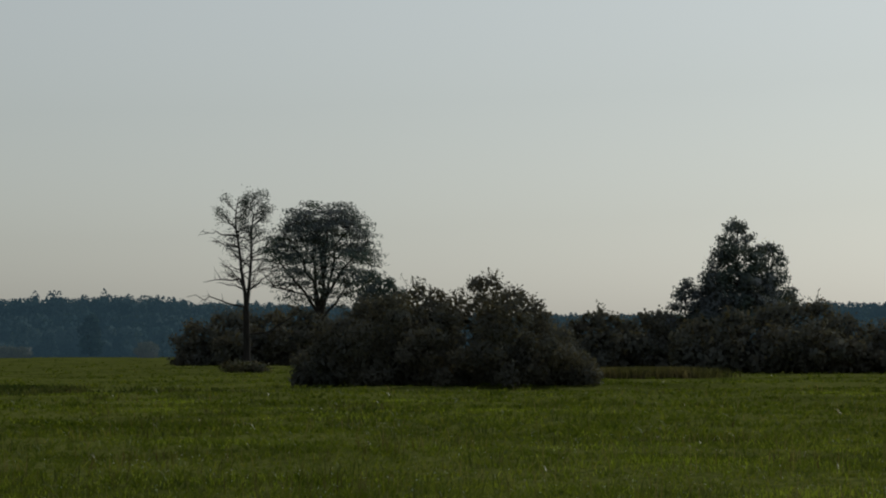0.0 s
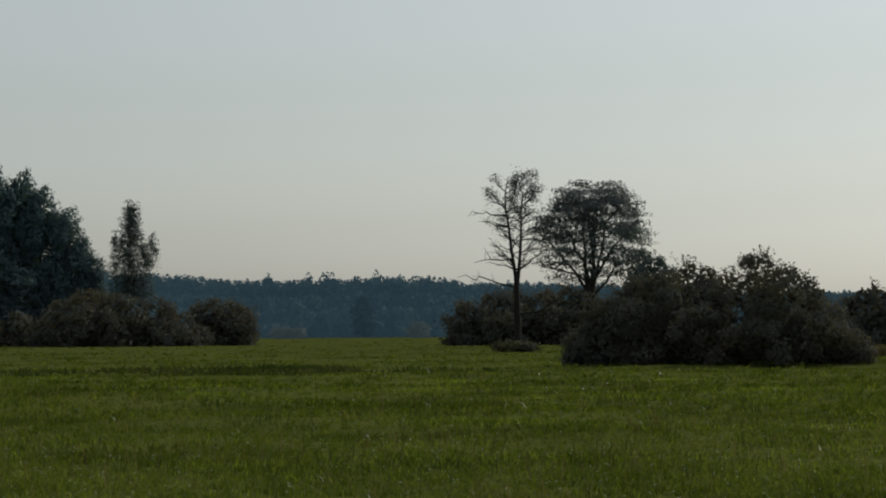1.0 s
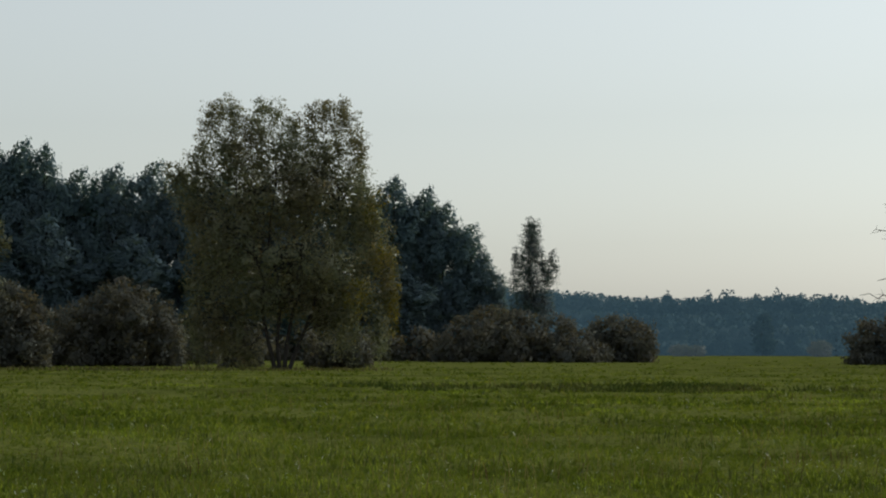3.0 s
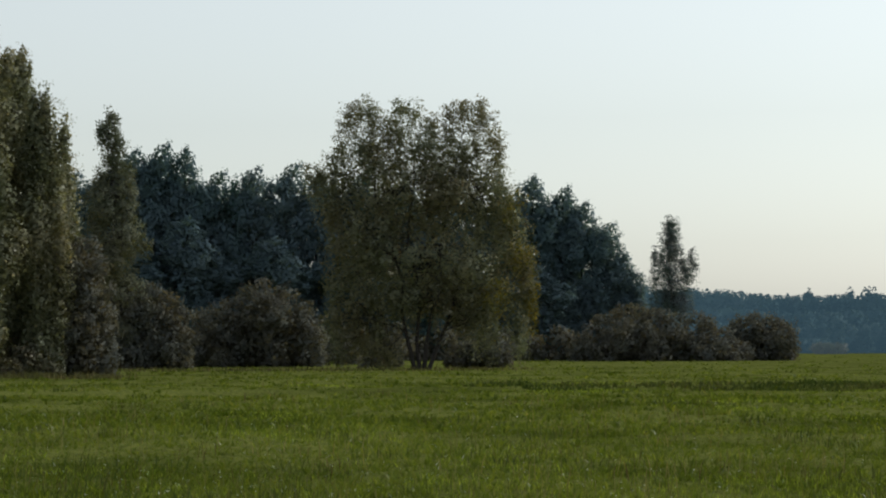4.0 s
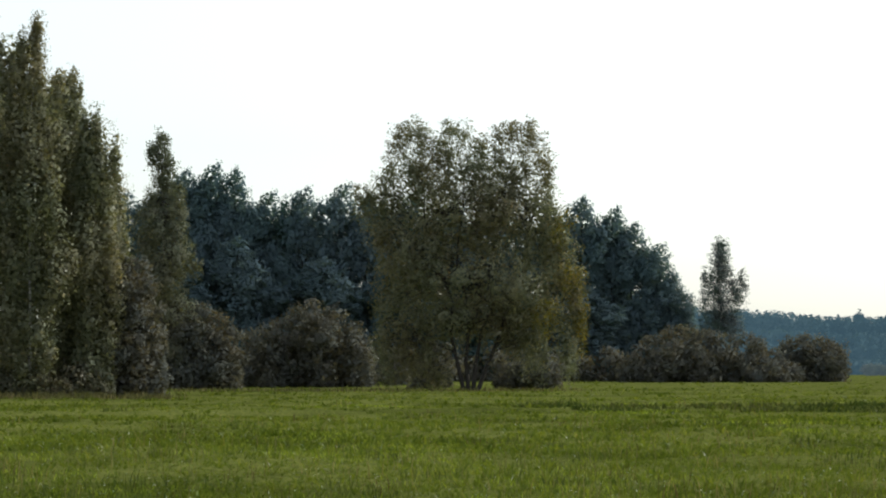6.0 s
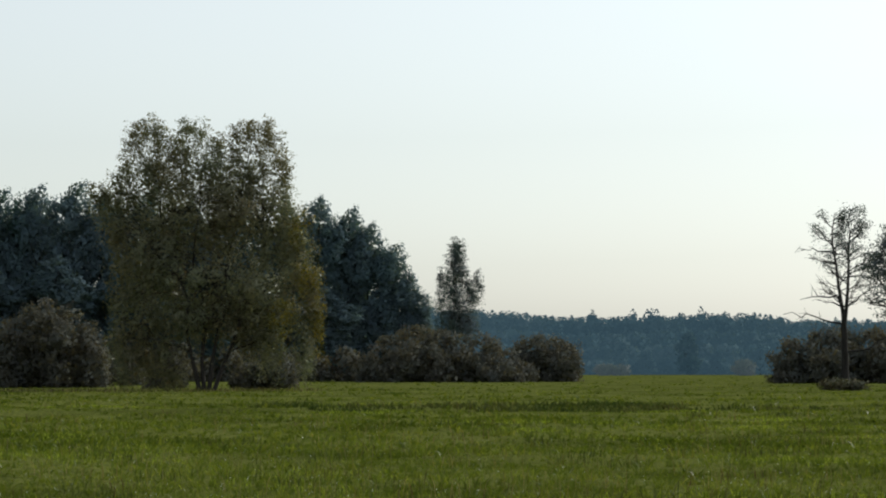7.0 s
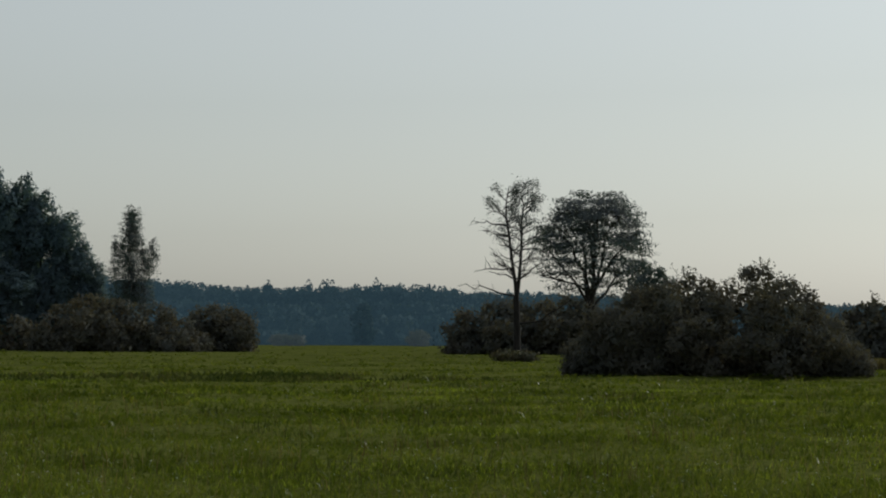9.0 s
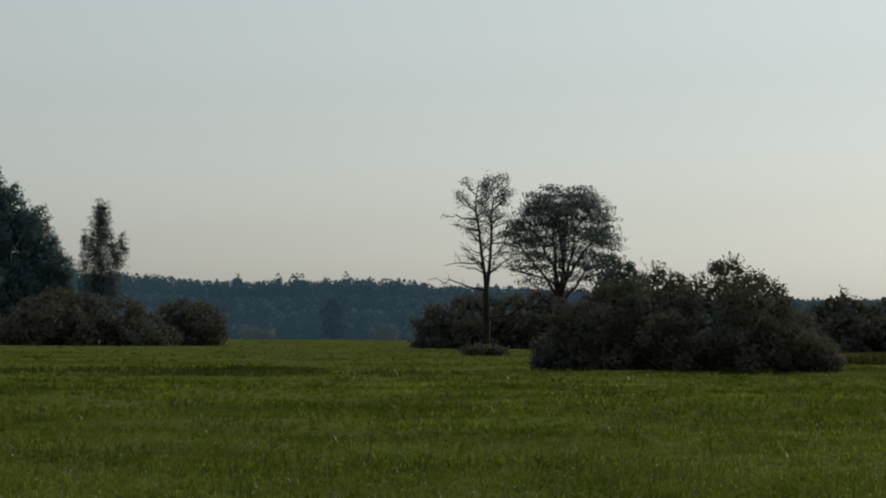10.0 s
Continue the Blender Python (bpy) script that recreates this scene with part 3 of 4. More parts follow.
# ---- middle wood ----
WOOD_TREES = [(-62.5, 24.8, 4.5), (-58.4, 25.2, 4.2), (-54.5, 27.8, 4.0), (-51.3, 28.6, 3.8), (-47.7, 28.0, 3.4), (-43.8, 24.9, 3.4), (-41.2, 23.6, 3.2), (-38.6, 25.4, 3.3), (-34.0, 25.9, 3.6), (-30.1, 24.3, 3.6),
              (-25.0, 24.3, 4.2), (-19.1, 23.5, 4.2), (-12.4, 23.5, 4.2), (-6.5, 23.5, 4.0), (-2.1, 24.0, 3.8), (1.5, 22.6, 3.4), (4.5, 20.6, 3.3), (7.4, 17.9, 3.0), (9.4, 13.8, 2.6), (10.6, 9.4, 2.2)]


def wood_kind(seed_shape):
    """A full-crowned wood tree 10 m high, leafy to the ground, to be scaled."""
    lobes = {0: [(0, 8.4, 1.3, 1.5), (-0.7, 7.2, 1.5, 1.5), (0.8, 6.9, 1.5, 1.5), (0, 5.2, 2.0, 2.0), (-0.4, 3.0, 2.0, 2.0), (0.5, 1.6, 1.8, 1.6)],
             1: [(0.3, 8.5, 1.1, 1.4), (-0.6, 7.8, 1.25, 1.4), (0.7, 6.4, 1.6, 1.7), (-0.5, 5.2, 1.8, 2.0), (0.2, 2.8, 2.0, 2.2), (-0.4, 1.5, 1.8, 1.5)],
             2: [(0, 9.0, 0.5, 1.0), (0.1, 7.6, 0.9, 1.3), (-0.1, 6.0, 1.3, 1.5), (0.1, 4.2, 1.6, 1.7), (0, 2.2, 1.8, 2.0)]}[seed_shape]
    return lobes


def middle_wood():
    firsts = {}
    axis = pose(0, 0, 0, 0, 0, 12.07)
    centre = at(-12.07, 309)
    rows = [(x, 0.0, h, w) for x, h, w in WOOD_TREES]
    rows += [(x + rng.uniform(-1, 1), 7 + rng.uniform(-2, 2), h * rng.uniform(0.88, 0.97), w * 1.25) for x, h, w in WOOD_TREES[1:-3:2]]
    rows += [(x + rng.uniform(-1.5, 1.5), -5 + rng.uniform(-1, 1), h * rng.uniform(0.5, 0.72), w * 1.2) for x, h, w in WOOD_TREES[:15:2]]
    for i, (x, y, h, w) in enumerate(rows):
        kind = (0, 1, 0, 1, 0, 1, 2)[i % 7]
        spot = centre + axis.to_3x3() @ Vector((x, y, 0))
        m = Matrix.Translation(spot) @ pose(0, 0, 0, 0, 0, 12.07 + rng.uniform(-40, 40)) @ Matrix.Diagonal((w / 1.6, w / 1.6, h / 9.9, 1))
        if kind not in firsts:
            r = tree("wood_tree", 0, 0, wood_kind(kind), ("dark green broadleaf tree in a dense wood edge", "tall dense green tree in the wood edge", "dark hazy blue-green spruce in the wood edge")[kind], (HAZY_WOOD_LEAF, HAZY_WOOD_LEAF, HAZY_SPRUCE_LEAF)[kind], BARK, radius=0.12, group="trees of the wood",
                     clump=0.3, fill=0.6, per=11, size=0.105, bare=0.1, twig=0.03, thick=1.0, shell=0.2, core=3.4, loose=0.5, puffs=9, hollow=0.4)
            r.matrix_basis = m
            firsts[kind] = (r, m)
        else:
            o = firsts[kind][0]
            c = copy_thing(o, Matrix.Identity(4))
            c.matrix_basis = m


middle_wood()
first_under = bush("undergrowth_bush", -15.0, 296, [(-2.0, 1.8, 2.8, 1.9), (1.6, 2.2, 2.6, 2.3), (4.4, 1.5, 2.2, 1.6)], "dark undergrowth bush at the wood edge", WILLOW_LEAF, group="undergrowth of the wood", stems=4, clump=0.9, fill=0.25, per=12, size=0.36, puffs=4)
for az, d, s in [(-10.9, 298, 0.9), (-12.2, 297, 1.0), (-13.5, 299, 0.95), (-16.4, 297, 1.1), (-17.7, 298, 1.0), (-18.9, 300, 1.15), (-20.1, 297, 1.0), (-21.3, 299, 1.1)]:
    copy_thing(first_under, Matrix.Translation(at(az, d)) @ pose(0, 0, 0, 0, 0, -az + 180 * (s > 1)) @ Matrix.Diagonal((s, s, s, 1)))

# ---- the dead-topped tree, the broad alder and their bushes ----
def dead_tree():
    root = plant("dead_tree", 0.12, 190, "bare grey half-dead tree with a few leaves at the top", "tree")
    main = bent((0, 0, -0.1), (-0.15, 0, 5.4), 6, 0, 0.02)
    part("trunk", mesh_of("trunk", *tube(main, 0.33, 0.25, 9, 0.4), smooth=True), DEAD_WOOD, root)
    left = np.array([(-0.1, 0, 5.2), (-0.2, 0.05, 6.3), (-0.5, 0.1, 8.3), (-0.7, 0, 10.1), (-0.95, -0.1, 11.5), (-1.0, -0.1, 12.9), (-0.75, 0, 14.4)])
    right = np.array([(-0.1, 0, 5.2), (0.05, 0.2, 6.2), (0.2, 0.2, 7.9), (0.3, 0.3, 9.7), (0.3, 0.2, 11.5), (0.45, 0.2, 12.9), (0.2, 0.2, 13.8)])
    tips = []
    for stem in (left, right):
        part("limb", mesh_of("limb", *tube(stem, 0.2, 0.03, 7), smooth=True), DEAD_WOOD, root)
        for z in np.arange(6.6, 13.8, 0.3):
            if z > stem[-1, 2]:
                continue
            a = np.array([np.interp(z, stem[:, 2], stem[:, i]) for i in range(3)])
            s = 1 if rng.uniform() < 0.5 else -1
            long = float(np.interp(z, [6.6, 9, 11, 13.8], [2.2, 2.1, 1.5, 0.8])) * rng.uniform(0.5, 1.0)
            e = a + np.array([s * long * rng.uniform(0.5, 1), rng.normal(0, 0.7), long * rng.uniform(0.15, 0.75)])
            b = bent(a, e, 6, 0.05, 0.12)
            pieces = [tube(b, 0.06, 0.018, 5)]
            for _ in range(6):
                c = b[rng.integers(2, 6)]
                e2 = c + np.array([s * rng.uniform(0.1, 0.9), rng.normal(0, 0.4), rng.uniform(0.1, 0.9)])
                pieces.append(tube(bent(c, e2, 4, 0.05, 0.12), 0.022, 0.008, 4))
                tips.append(e2)
            part("branch", mesh_of("branch", *joined(pieces), smooth=True), DEAD_WOOD, root)
    for ends in [((-0.15, 0, 5.3), (-5.0, 0.3, 6.1), 0.05), ((-0.3, 0, 7.2), (-3.6, -0.2, 7.3), 0.08), ((-0.25, 0, 6.7), (-1.7, 0.3, 7.1), 0.05),
                 ((-0.62, 0, 10.1), (-2.9, 0.2, 10.7), 0.03), ((-0.68, 0, 10.9), (-3.7, -0.2, 11.5), 0.06), ((-0.7, 0, 11.4), (-2.1, 0.2, 13.0), 0.0),
                 ((0.1, 0, 6.6), (2.4, 0.4, 8.6), 0.04), ((0.1, 0, 3.0), (4.4, 0.4, 5.0), -0.08)]:
        b = bent(ends[0], ends[1], 8, ends[2], 0.08)
        pieces = [tube(b, 0.09, 0.02, 6)]
        for _ in range(6):
            c = b[rng.integers(3, 8)]
            pieces.append(tube(bent(c, c + rng.normal(0, 0.45, 3) + (np.sign(ends[1][0]) * 0.3, 0, 0.25), 4, 0.05, 0.1), 0.025, 0.008, 4))
        part("branch", mesh_of("branch", *joined(pieces), smooth=True), DEAD_WOOD, root)
    root.scale = (0.97, 0.97, 0.967)
    tips = np.array(tips)
    high = tips[tips[:, 2] > rng.uniform(9.0, 12.5, len(tips))]
    c = np.repeat(high, 26, 0) + rng.normal(0, 0.2, (len(high) * 26, 3))
    part("crown", mesh_of("crown", *leaf_quads(c, 0.14)), HAZY_DARK_LEAF, root, "sparse remaining leaves")


dead_tree()
def alder_tree():
    """A broad dome of small leaf pads on a fan of forking limbs, open to the sky low down."""
    root = plant("alder_tree", 1.88, 230, "broad dark alder with a rounded open crown and forked limbs", "tree")
    fork = np.array([0.0, 0.0, 5.4])
    part("trunk", mesh_of("trunk", *tube(bent((-0.1, 0, -0.2), fork, 6, 0, 0.02), 0.42, 0.32, 9, 0.4), smooth=True), BARK, root)

    def dome(x, y, z):
        """How far out of the crown a place lies; 1 on its skin."""
        half = 6.0 if x < 0.6 else 5.3
        up = (z - 9.3) / (6.8 if z > 9.3 else 3.6)
        return (((x - 0.6) / half) ** 2 + (y / 5.2) ** 2) ** 1.15 + up * up

    limbs = []
    for top, r in [((-4.6, 1.2, 10.2), 0.17), ((-3.4, -2.0, 12.6), 0.18), ((-1.2, 1.0, 14.6), 0.2), ((1.0, -1.2, 15.3), 0.21), ((2.6, 1.5, 14.0), 0.19), ((4.4, -1.4, 11.8), 0.18), ((4.9, 1.6, 9.2), 0.14), ((-4.9, -1.0, 7.9), 0.13), ((0.4, -3.8, 11.0), 0.16), ((0.6, 3.8, 11.5), 0.16)]:
        line = bent(fork + (0.1 * top[0] / 5, 0, rng.uniform(-0.8, 0.9)), top, 9, 0.10, 0.07)
        limbs.append(line)
        pieces = [tube(line, r, 0.05, 7)]
        for k in range(3, 9):
            for _ in range(2):
                a = line[k]
                e = a + np.array([0.45 * top[0], 0.45 * top[1], 1.0]) * rng.uniform(0.3, 0.8) + rng.normal(0, 1.1, 3) * (1, 1, 0.6)
                if dome(*e) < 1.1:
                    branch = bent(a, e, 6, 0.05, 0.1)
                    limbs.append(branch)
                    pieces.append(tube(branch, 0.07, 0.025, 5))
        part("limb", mesh_of("limb", *joined(pieces), smooth=True), BARK, root)
    nodes = np.concatenate([l[2:] for l in limbs])
    pads, twigs = [], []
    for e in [(-6.2, -0.5, 8.8), (-5.9, 0.5, 7.2), (-5.0, -1.0, 6.2), (5.6, 0.0, 8.6), (6.0, 0.6, 9.8)]:
        nodes = np.concatenate([nodes, bent(nodes[np.argmin(((nodes - e) ** 2).sum(1))], e, 6, 0.04, 0.08)])
    while len(pads) < 430:
        p = np.array([rng.uniform(-5.9, 6.1), rng.uniform(-5.2, 5.2), rng.uniform(5.7, 16.2)])
        e = dome(*p)
        thick = np.interp(p[2], [6, 8.5, 11, 13], [0.35, 0.5, 0.8, 1.0]) * (1.0 if e > 0.45 else 0.4)
        if e < 1.0 and rng.uniform() < thick:
            pads.append(p)
            a = nodes[np.argmin(((nodes - p) ** 2).sum(1) + 3 * np.clip(nodes[:, 2] - p[2], 0, 9))]
            twigs.append(tube(bent(a, p, 5, 0.06, 0.12), 0.032, 0.012, 4))
            for _ in range(2):
                twigs.append(tube(bent(p + (a - p) * rng.uniform(0.1, 0.5), p + rng.normal(0, 0.6, 3) * (1, 1, 0.5), 3, 0.05, 0.1), 0.014, 0.007, 3))
    tagged(part("twig", mesh_of("twig", *joined(twigs), smooth=True), BARK, root), "fine forked twigs", kind="stuff")
    pads = np.array(pads)
    k = rng.poisson(72 * rng.uniform(0.3, 1.6, len(pads)) * np.interp(pads[:, 2], [6, 9, 12], [0.7, 0.85, 1.15]))
    own = np.repeat(np.arange(len(pads)), k)
    off = np.clip(rng.normal(0, 1, (len(own), 3)), -1.6, 1.6) * (0.68, 0.68, 0.16)
    c = pads[own] + off
    part("crown", mesh_of("crown", *leaf_quads(c, 0.18, width=0.75, out=(pads - (0.6, 0, 8))[own] * 0.15 + off + (0, 0, 0.4))), HAZY_DARK_LEAF, root)


alder_tree()
tree("young_tree", 3.05, 222, [(0, 7.5, 1.5, 1.9), (1.3, 6.3, 1.9, 1.9), (2.7, 5.2, 1.9, 2.1), (0, 4.2, 2.6, 2.4), (1.5, 2.6, 3.0, 2.4)], "small dark conical tree beside the alder", HAZY_DARK_LEAF, BARK, radius=0.14, clump=0.6, fill=0.4, per=16, size=0.22)
bush("willow_bush", 4.92, 107, mound([(-6.8, 0.2), (-6.3, 1.0), (-5.8, 2.6), (-5.2, 3.2), (-4.2, 3.7), (-3.1, 4.0), (-2.1, 4.3), (-1.5, 4.6), (-0.7, 4.5), (0.1, 4.0), (0.5, 4.2), (0.8, 4.9), (1.7, 5.1), (2.5, 4.7), (3.3, 4.2), (3.8, 3.5), (4.6, 3.1), (5.4, 2.6), (6.3, 1.6), (6.8, 0.7), (7.0, 0.2)], 0.95),
     "big dense willow bush with dark shaded leaves in the meadow", stems=16, shoots=190, core=4, clump=0.42, fill=0.24, per=22, size=0.1, puffs=3)
bush("willow_bush", -0.10, 262, mound([(-7.0, 0.5), (-6, 3.5), (-4.3, 5.0), (-2, 5.7), (1, 6.0), (4, 5.9), (6.5, 6.3), (8.5, 6.4), (10.2, 4.0), (10.8, 0.4)], 1.7, 0.4), "rounded dark willow thicket behind the dead tree", stems=8, shoots=50, core=4, clump=0.85, fill=0.2, per=15, size=0.27, puffs=3)
bush("low_shrub", 0.04, 176, [(-0.4, 0.3, 1.4, 0.45), (1.0, 0.25, 0.9, 0.4)], "low dark shrub at the foot of the dead tree", BRAMBLE_LEAF, stems=4, clump=0.4, fill=0.5, per=16, size=0.16)

# ---- right-hand group ----
def layered(h, low, w, flat=0.5):
    """Flat leafy layers on a tapering crown, each of several uneven fans round the trunk."""
    out = [(0, h - 0.5, w * 0.16, 0.5)]
    z = h - 0.9
    while z > low:
        r = w * ((h - z) / (h - low)) ** 0.6 * rng.uniform(0.88, 1.08)
        k = 4 + int(r * 2.2)
        a0 = rng.uniform(0, 6.3)
        for i in range(k):
            a = a0 + 6.283 * i / k + rng.normal(0, 0.2)
            f = max(0.4, r * 0.34) * rng.uniform(0.8, 1.15)
            out.append(((r - 0.8 * f) * math.cos(a), z + rng.normal(0, 0.12), f, f * flat, (r - 0.8 * f) * math.sin(a)))
        z -= rng.uniform(0.7, 0.95)
    return out


tree("spruce_like_tree", 11.89, 191, layered(12.3, 4.2, 4.0, 0.5), "dark tapering tree above a thicket", HAZY_DARK_LEAF, BARK, radius=0.25, clump=0.5, fill=0.24, per=15, size=0.17, puffs=0, core=1.0, hollow=0.15, twig=0.05)
tree("young_tree", 12.70, 193, layered(10.7, 4.5, 2.7, 0.5), "smaller dark tapering tree", HAZY_DARK_LEAF, BARK, radius=0.16, clump=0.5, fill=0.2, per=15, size=0.17, puffs=0, core=1.0, hollow=0.15, twig=0.05)
tree("young_tree", 10.69, 191, layered(7.5, 3.0, 2.0, 0.55), "small dark round tree", HAZY_DARK_LEAF, BARK, radius=0.12, clump=0.5, fill=0.28, per=15, size=0.18, puffs=0, core=1.0, hollow=0.15, twig=0.1)
bush("willow_bush", 12.49, 172, mound([(-6.2, 0.6), (-5.5, 3.5), (-4, 4.2), (-2, 4.6), (0.7, 5.1), (2.7, 5.4), (3.7, 5.1), (4.3, 4.5), (5.6, 4.0), (7, 3.9), (8.5, 3.8), (11, 3.8), (14, 3.8), (16, 3.2), (17, 0.5)], 1.6, 0.3), "wide dark willow thicket under tapering trees", stems=12, shoots=90, core=5, clump=0.75, fill=0.23, per=15, size=0.22, puffs=3)
bush("willow_bush", 8.99, 191, mound([(-8, 0.5), (-6.5, 3.5), (-2.7, 4.2), (-0.7, 4.8), (0.6, 4.5), (1.6, 4.7), (3, 5.0), (3.8, 4.7), (5, 4.2), (7.5, 3.2), (8.2, 0.5)], 1.5, 0.35), "low dark willow hedge along the meadow", stems=8, shoots=70, core=5, clump=0.75, fill=0.22, per=15, size=0.23, puffs=3)

# ---- solitary birch and its bushes ----
tree("birch_tree", -9.2, 300, [(0.2, 17.1, 1.3, 1.3), (0.1, 15.5, 1.6, 1.8), (0.2, 13.8, 1.8, 1.8), (2.7, 13.3, 0.6, 1.3), (3.2, 12.2, 0.5, 1.2), (-1.9, 13.7, 0.45, 1.0), (-1.7, 12.6, 0.8, 1.1), (1.4, 12.4, 1.1, 1.6), (-0.4, 11.6, 1.6, 1.7), (2.3, 10.6, 1.0, 1.8), (-2.0, 10.2, 0.9, 1.7), (0.4, 9.6, 2.0, 1.9), (-0.8, 7.4, 2.2, 2.2), (1.4, 7.2, 1.9, 2.2)], "slim birch with hanging foliage above low bushes", HAZY_DARK_LEAF, BIRCH_BARK, radius=0.2, clump=0.4, fill=0.3, per=13, size=0.15, hang=0.7, stretch=3.0, width=0.5, core=0.15, puffs=0, shell=0.45, hollow=0)
bush("willow_bush", -9.50, 284, mound([(-10.3, 0.4), (-8.5, 3.6), (-5.3, 5.9), (-2.7, 6.8), (0, 5.8), (2.2, 5.5), (6, 5.0), (9.2, 3.2), (11.2, 0.4)], 1.7), "rounded dark willow bush below the slim birch", stems=8, shoots=60, clump=0.9, fill=0.2, per=15, size=0.28, puffs=3)
bush("willow_bush", -6.98, 290, mound([(-4.8, 0.8), (-3.6, 4.4), (-2, 5.5), (-0.4, 6.0), (1.6, 5.2), (3.3, 4.1), (4.7, 2.5), (5.3, 0.4)], 1.4), "single rounded dark willow bush at the meadow's edge", stems=6, shoots=40, clump=0.9, fill=0.2, per=15, size=0.28, puffs=3)

# ---- big birch clump ----
BIRCH_BODY = [(-4.2, 15.6, 2.2, 1.8), (-1.4, 15.4, 2.4, 1.9), (1.6, 15.2, 2.6, 2.0), (4.2, 14.6, 2.0, 2.0), (5.6, 12.2, 2.0, 2.4), (-6.4, 14.4, 1.7, 1.9), (-7.0, 12.4, 1.5, 1.8), (7.2, 3.2, 1.2, 2.4), (-6.3, 3.0, 1.5, 2.4), (-1.9, 13.0, 5.0, 3.2), (3.6, 12.4, 3.8, 3.2),
              (-0.2, 8.3, 6.8, 3.4), (6.6, 9.1, 2.1, 3.0), (-4.4, 10.4, 3.4, 4.2), (7.8, 6.6, 0.9, 2.5), (-5.3, 5.2, 2.5, 2.5), (4.0, 5.2, 3.2, 1.9), (-0.2, 5.4, 4.2, 2.3), (-7.8, 14.4, 1.0, 1.3), (-4.2, 2.6, 2.2, 2.2), (4.4, 3.2, 2.2, 1.9), (-2.2, 1.4, 1.4, 1.2)]
BIRCH_TOPS = [(-5.5, 18.7, 1.1, 1.6), (-4.5, 19.5, 1.2, 1.1), (-3.4, 18.6, 1.1, 1.6), (-2.4, 18.0, 1.0, 1.5), (-1.4, 19.6, 0.9, 1.0), (-0.5, 19.2, 0.9, 1.3), (-1.7, 17.6, 1.2, 1.6), (0.9, 17.9, 1.1, 1.5), (2.2, 18.6, 1.1, 1.6), (3.1, 19.6, 1.2, 1.0), (4.4, 19.2, 1.1, 1.4), (5.6, 17.7, 0.9, 1.8), (4.2, 17.1, 1.4, 1.8), (2.4, 16.9, 1.5, 1.6), (0.3, 16.8, 1.2, 1.4), (-5.8, 16.6, 1.0, 1.6), (5.8, 15.4, 0.9, 1.6), (-3.6, 16.8, 1.4, 1.5)]
tree("birch_tree", -15.2, 178, BIRCH_BODY, "large many-stemmed birch with hanging green and yellowing leaves", BIRCH_LEAF, BARK,
     more=[(BIRCH_TOPS, BIRCH_LEAF, "airy hanging top twigs", dict(puffs=0, hollow=0, clump=0.45, fill=0.3, per=17, size=0.14, core=0.2, shell=0.45, hang=0.7)),
           ([(7.4, 9.0, 1.3, 2.2, -0.8), (8.1, 6.8, 0.8, 2.0), (8.3, 5.0, 0.5, 1.2), (6.7, 11.8, 1.3, 1.6, -0.6), (5.8, 5.4, 1.3, 1.6, -2.4)], SUN_YELLOW_LEAF, "yellowing sunlit leaves", dict(fill=0.14, core=0.1, hollow=0.0))],
     stems=((-0.45, -3.4, 1.05), (-0.1, -0.8, 1.1), (0.25, 2.8, 1.08), (0.6, 5.0, 0.9)), flare=0.15, radius=0.17, clump=0.6, fill=0.25, per=16, size=0.155, width=0.5, hang=0.6, stretch=2.5, twig=0.2, core=1.6, puffs=6, puff_tall=1.5, hollow=0.3, deep=(0.2, 0.75))
bush("willow_bush", -16.15, 192, [(0.0, 1.7, 2.3, 1.8)], "dark bush beside the big birch", stems=4, clump=0.6, fill=0.45, per=20, size=0.21)
bush("willow_bush", -13.7, 190, [(0.6, 1.4, 2.2, 1.5), (-1.6, 1.2, 1.8, 1.2)], "brownish bush beside the big birch", stems=4, clump=0.6, fill=0.45, per=20, size=0.21)

# ---- bushes and trees left of the big birch ----
bush("willow_bush", -19.15, 206, mound([(-7.0, 0.4), (-6.5, 3.0), (-5.5, 4.3), (-4.0, 4.9), (-2.6, 5.6), (-1.0, 6.7), (0.7, 7.2), (2.5, 6.7), (3.9, 5.4), (4.9, 4.0), (5.6, 1.7), (5.9, 0.3)], 1.35), "large round willow bush with sunlit top", stems=8, shoots=90, clump=0.7, fill=0.2, per=15, size=0.22, puffs=3)
bush("willow_bush", -21.72, 189, mound([(-3.7, 0.5), (-3.2, 2.2), (-2.6, 4.3), (-1.6, 5.6), (-0.3, 6.4), (1.0, 6.5), (1.8, 5.6), (2.6, 4.3), (3.4, 3.2), (3.9, 1.6), (4.3, 0.3)], 1.1), "brown-green willow bush with sunlit leaves", stems=8, shoots=70, clump=0.65, fill=0.2, per=15, size=0.2, puffs=3)
bush("willow_bush", -17.92, 226, [(0.0, 2.0, 2.2, 2.0), (3.8, 1.3, 1.6, 1.2)], "light brown-green low bush", stems=5, clump=0.7, fill=0.4, per=20, size=0.22)
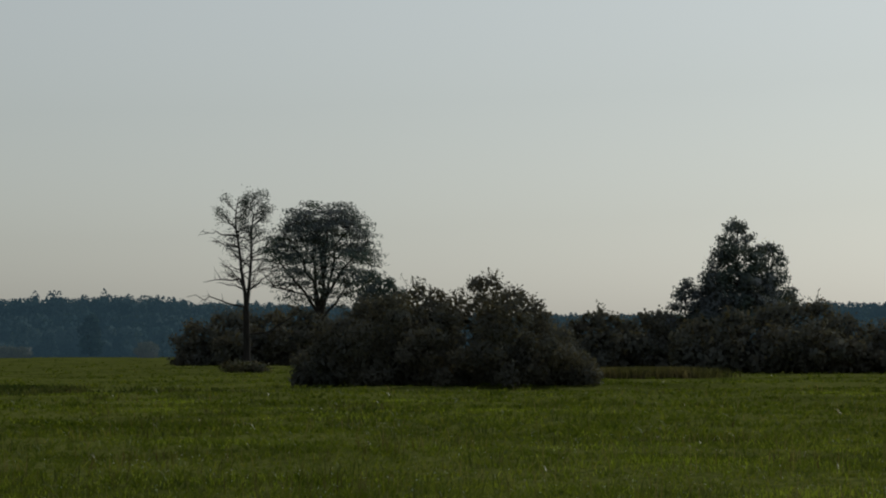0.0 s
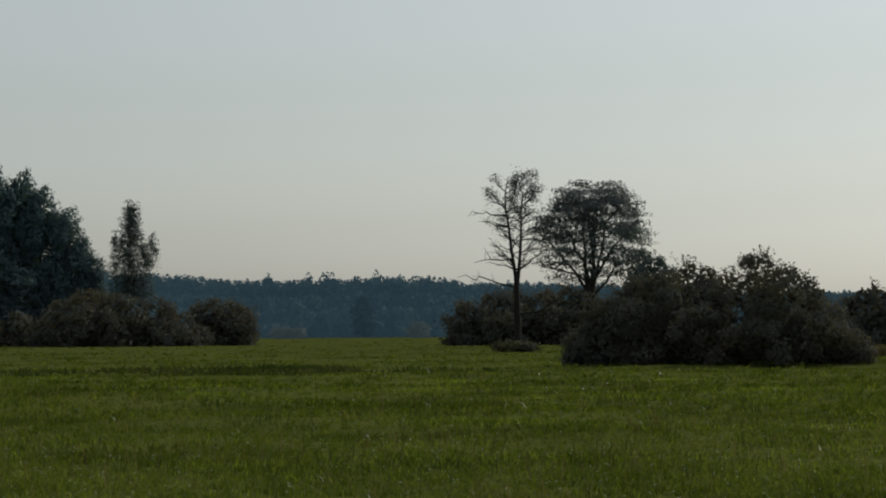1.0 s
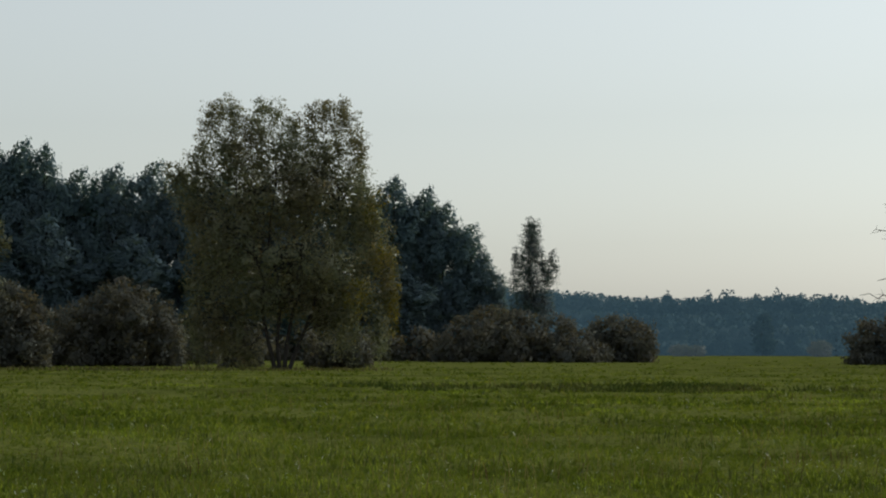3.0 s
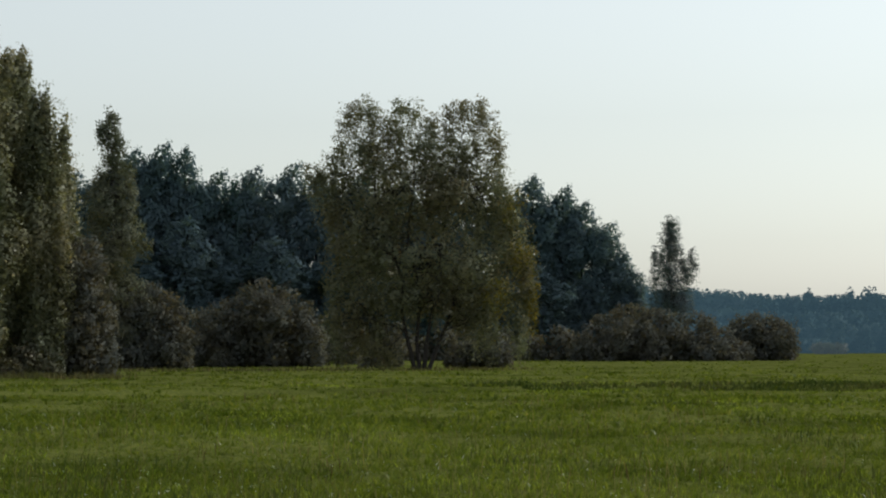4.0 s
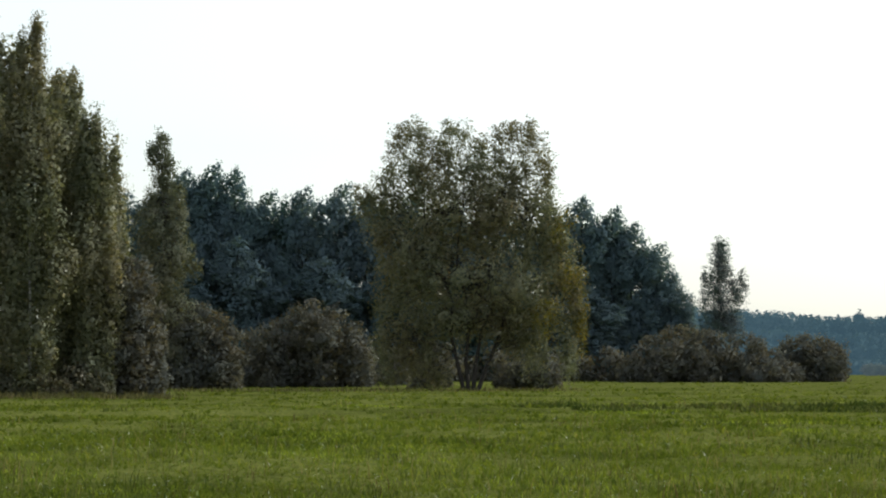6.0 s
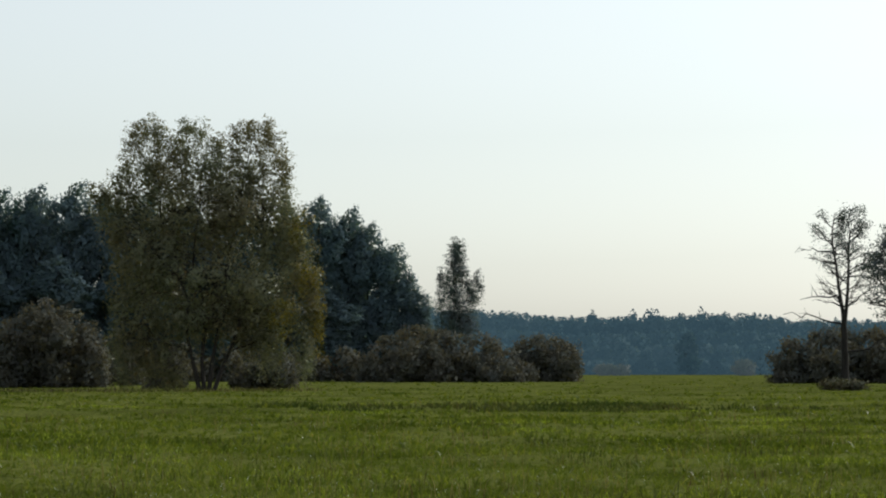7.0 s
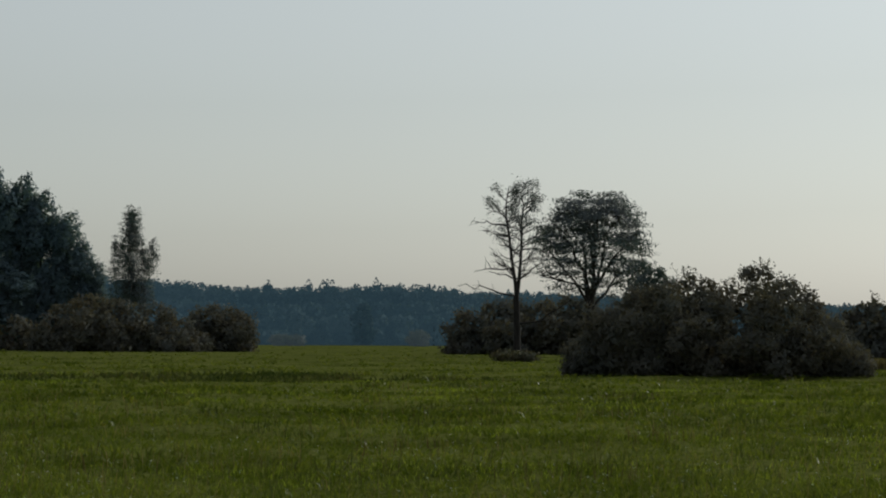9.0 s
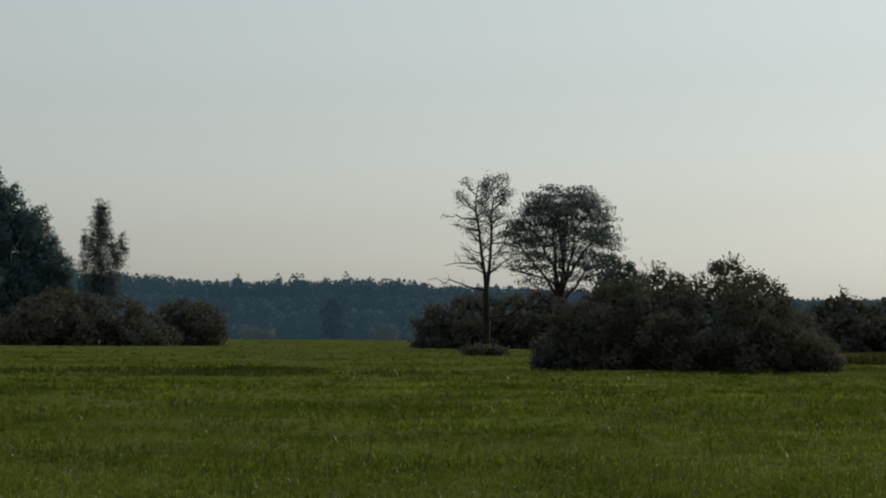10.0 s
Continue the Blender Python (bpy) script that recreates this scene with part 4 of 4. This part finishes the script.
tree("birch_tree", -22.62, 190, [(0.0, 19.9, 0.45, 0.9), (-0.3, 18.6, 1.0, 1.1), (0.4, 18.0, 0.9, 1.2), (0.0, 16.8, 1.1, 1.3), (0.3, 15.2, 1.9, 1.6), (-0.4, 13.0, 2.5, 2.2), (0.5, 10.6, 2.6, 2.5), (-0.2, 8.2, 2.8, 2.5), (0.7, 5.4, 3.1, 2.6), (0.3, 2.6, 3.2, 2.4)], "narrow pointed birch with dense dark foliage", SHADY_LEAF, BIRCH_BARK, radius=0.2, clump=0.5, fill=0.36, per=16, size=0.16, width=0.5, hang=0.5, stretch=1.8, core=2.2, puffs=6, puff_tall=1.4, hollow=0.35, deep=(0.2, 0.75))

# ---- tall birches at the meadow's edge ----
def tall_birch(az, d, h, w):
    lobes = [(0, h - 2.3, w * 0.4, 1.6), (-0.2, h - 4.3, w * 0.7, 2.5), (0.3, h * 0.68, w * 0.98, 3.4), (-0.3, h * 0.52, w * 1.05, 3.8), (0.3, h * 0.34, w, 3.6), (0, h * 0.18, w * 0.9, 2.8), (0.2, 1.7, w * 0.8, 1.8)]
    return tree("birch_tree", az, d, lobes, "tall birch with long hanging leafy twigs at the meadow edge", BIRCH_LEAF, BIRCH_BARK, group="tall birches", radius=0.105, clump=0.5, fill=0.165 if d < 140 else 0.075, per=15, size=0.112 if d < 140 else 0.2, width=0.45, hang=0.7, stretch=3.0, twig=0.05, core=3.4, puffs=8, puff_tall=1.9, hollow=0.35, deep=(0.2, 0.82))


for az, d, h, w in [(-28.1, 134, 24.7, 3.0), (-27.0, 139, 23.2, 2.6), (-25.75, 134.5, 22.0, 2.5), (-24.85, 138.5, 19.8, 2.3), (-24.3, 136, 17.3, 1.8), (-23.95, 139, 14.6, 1.7), (-29.6, 134, 25.0, 3.4), (-26.4, 144, 22.0, 3.4), (-25.2, 145, 20.0, 3.0), (-27.6, 145, 23.0, 3.4), (-28.9, 146, 22.0, 3.4), (-31.0, 133, 24.0, 3.4)]:
    tall_birch(az, d, h, w)
for az, d, r in [(-29.5, 131, 1.3), (-28.7, 133, 0.9), (-27.8, 133, 1.2), (-27.0, 133, 0.6), (-26.2, 134, 0.9), (-25.2, 134, 0.7), (-24.5, 135, 1.1)]:
    bush("low_shrub", az, d, [(-0.4 * r, 0.8 * r, r, r), (0.7 * r, 0.6 * r, 0.8 * r, 0.7 * r)], "low leafy shrub under the tall birches", BRAMBLE_LEAF, group="shrubs under the birches", stems=4, clump=0.5, fill=0.4, per=16, size=0.17)
bush("willow_bush", -23.4, 138, mound([(-1.6, 0.5), (-1.2, 4.3), (-0.8, 6.6), (-0.2, 8.2), (0.6, 7.5), (1.1, 5.8), (1.5, 4.3), (1.8, 2.3), (2.0, 0.4)], 0.8, 0.9), "tall leafy bush at the foot of the tall birches", None, stems=6, shoots=40, clump=0.55, fill=0.2, per=15, size=0.17, puffs=3)

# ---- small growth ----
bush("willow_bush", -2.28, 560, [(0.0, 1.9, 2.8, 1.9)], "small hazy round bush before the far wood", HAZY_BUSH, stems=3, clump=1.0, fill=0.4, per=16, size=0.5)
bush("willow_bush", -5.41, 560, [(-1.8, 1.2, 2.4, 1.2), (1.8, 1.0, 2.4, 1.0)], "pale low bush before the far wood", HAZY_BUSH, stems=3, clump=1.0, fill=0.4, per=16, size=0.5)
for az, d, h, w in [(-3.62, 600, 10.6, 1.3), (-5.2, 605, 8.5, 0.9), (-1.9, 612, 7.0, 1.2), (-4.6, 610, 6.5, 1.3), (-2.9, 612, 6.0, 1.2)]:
    tree("far_tree", az, d, [(0, h * 0.78, h * 0.15 * w, h * 0.22), (-0.3, h * 0.5, h * 0.22 * w, h * 0.28), (0.3, h * 0.24, h * 0.24 * w, h * 0.24)], "dark single tree before the far wood", HAZY_FAR_TREE_LEAF if h > 10 else HAZY_FAR_LEAF, BARK, group="trees before the far wood", radius=0.15, clump=0.9, fill=0.35, per=14, size=0.5, bare=0.1, twig=0.1)
tufts("dry_bank", [at(a, d).to_2d() for a, d in zip(np.sort(np.clip(rng.normal(9.8, 0.75, 170), 8.4, 11.6)), rng.uniform(137, 143, 170))], 60, 0.45, (0.3, 0.72), WEED, "strip of tall dry brownish grass beside the bushes")
tufts("dry_weeds", [at(a, d).to_2d() for a, d in zip(rng.uniform(-31, -22.6, 90), rng.uniform(126, 133, 90))], 30, 0.8, (0.1, 0.45), WEED, "uneven brownish weeds along the foot of the birches")
tufts("meadow_weeds", [at(a, d).to_2d() for a, d in zip(np.linspace(-23, -12.8, 60), 172 + 8 * np.sin(np.arange(60) * 1.3))], 20, 1.0, (0.12, 0.35), WEED, "pale dry grass along the bushes")
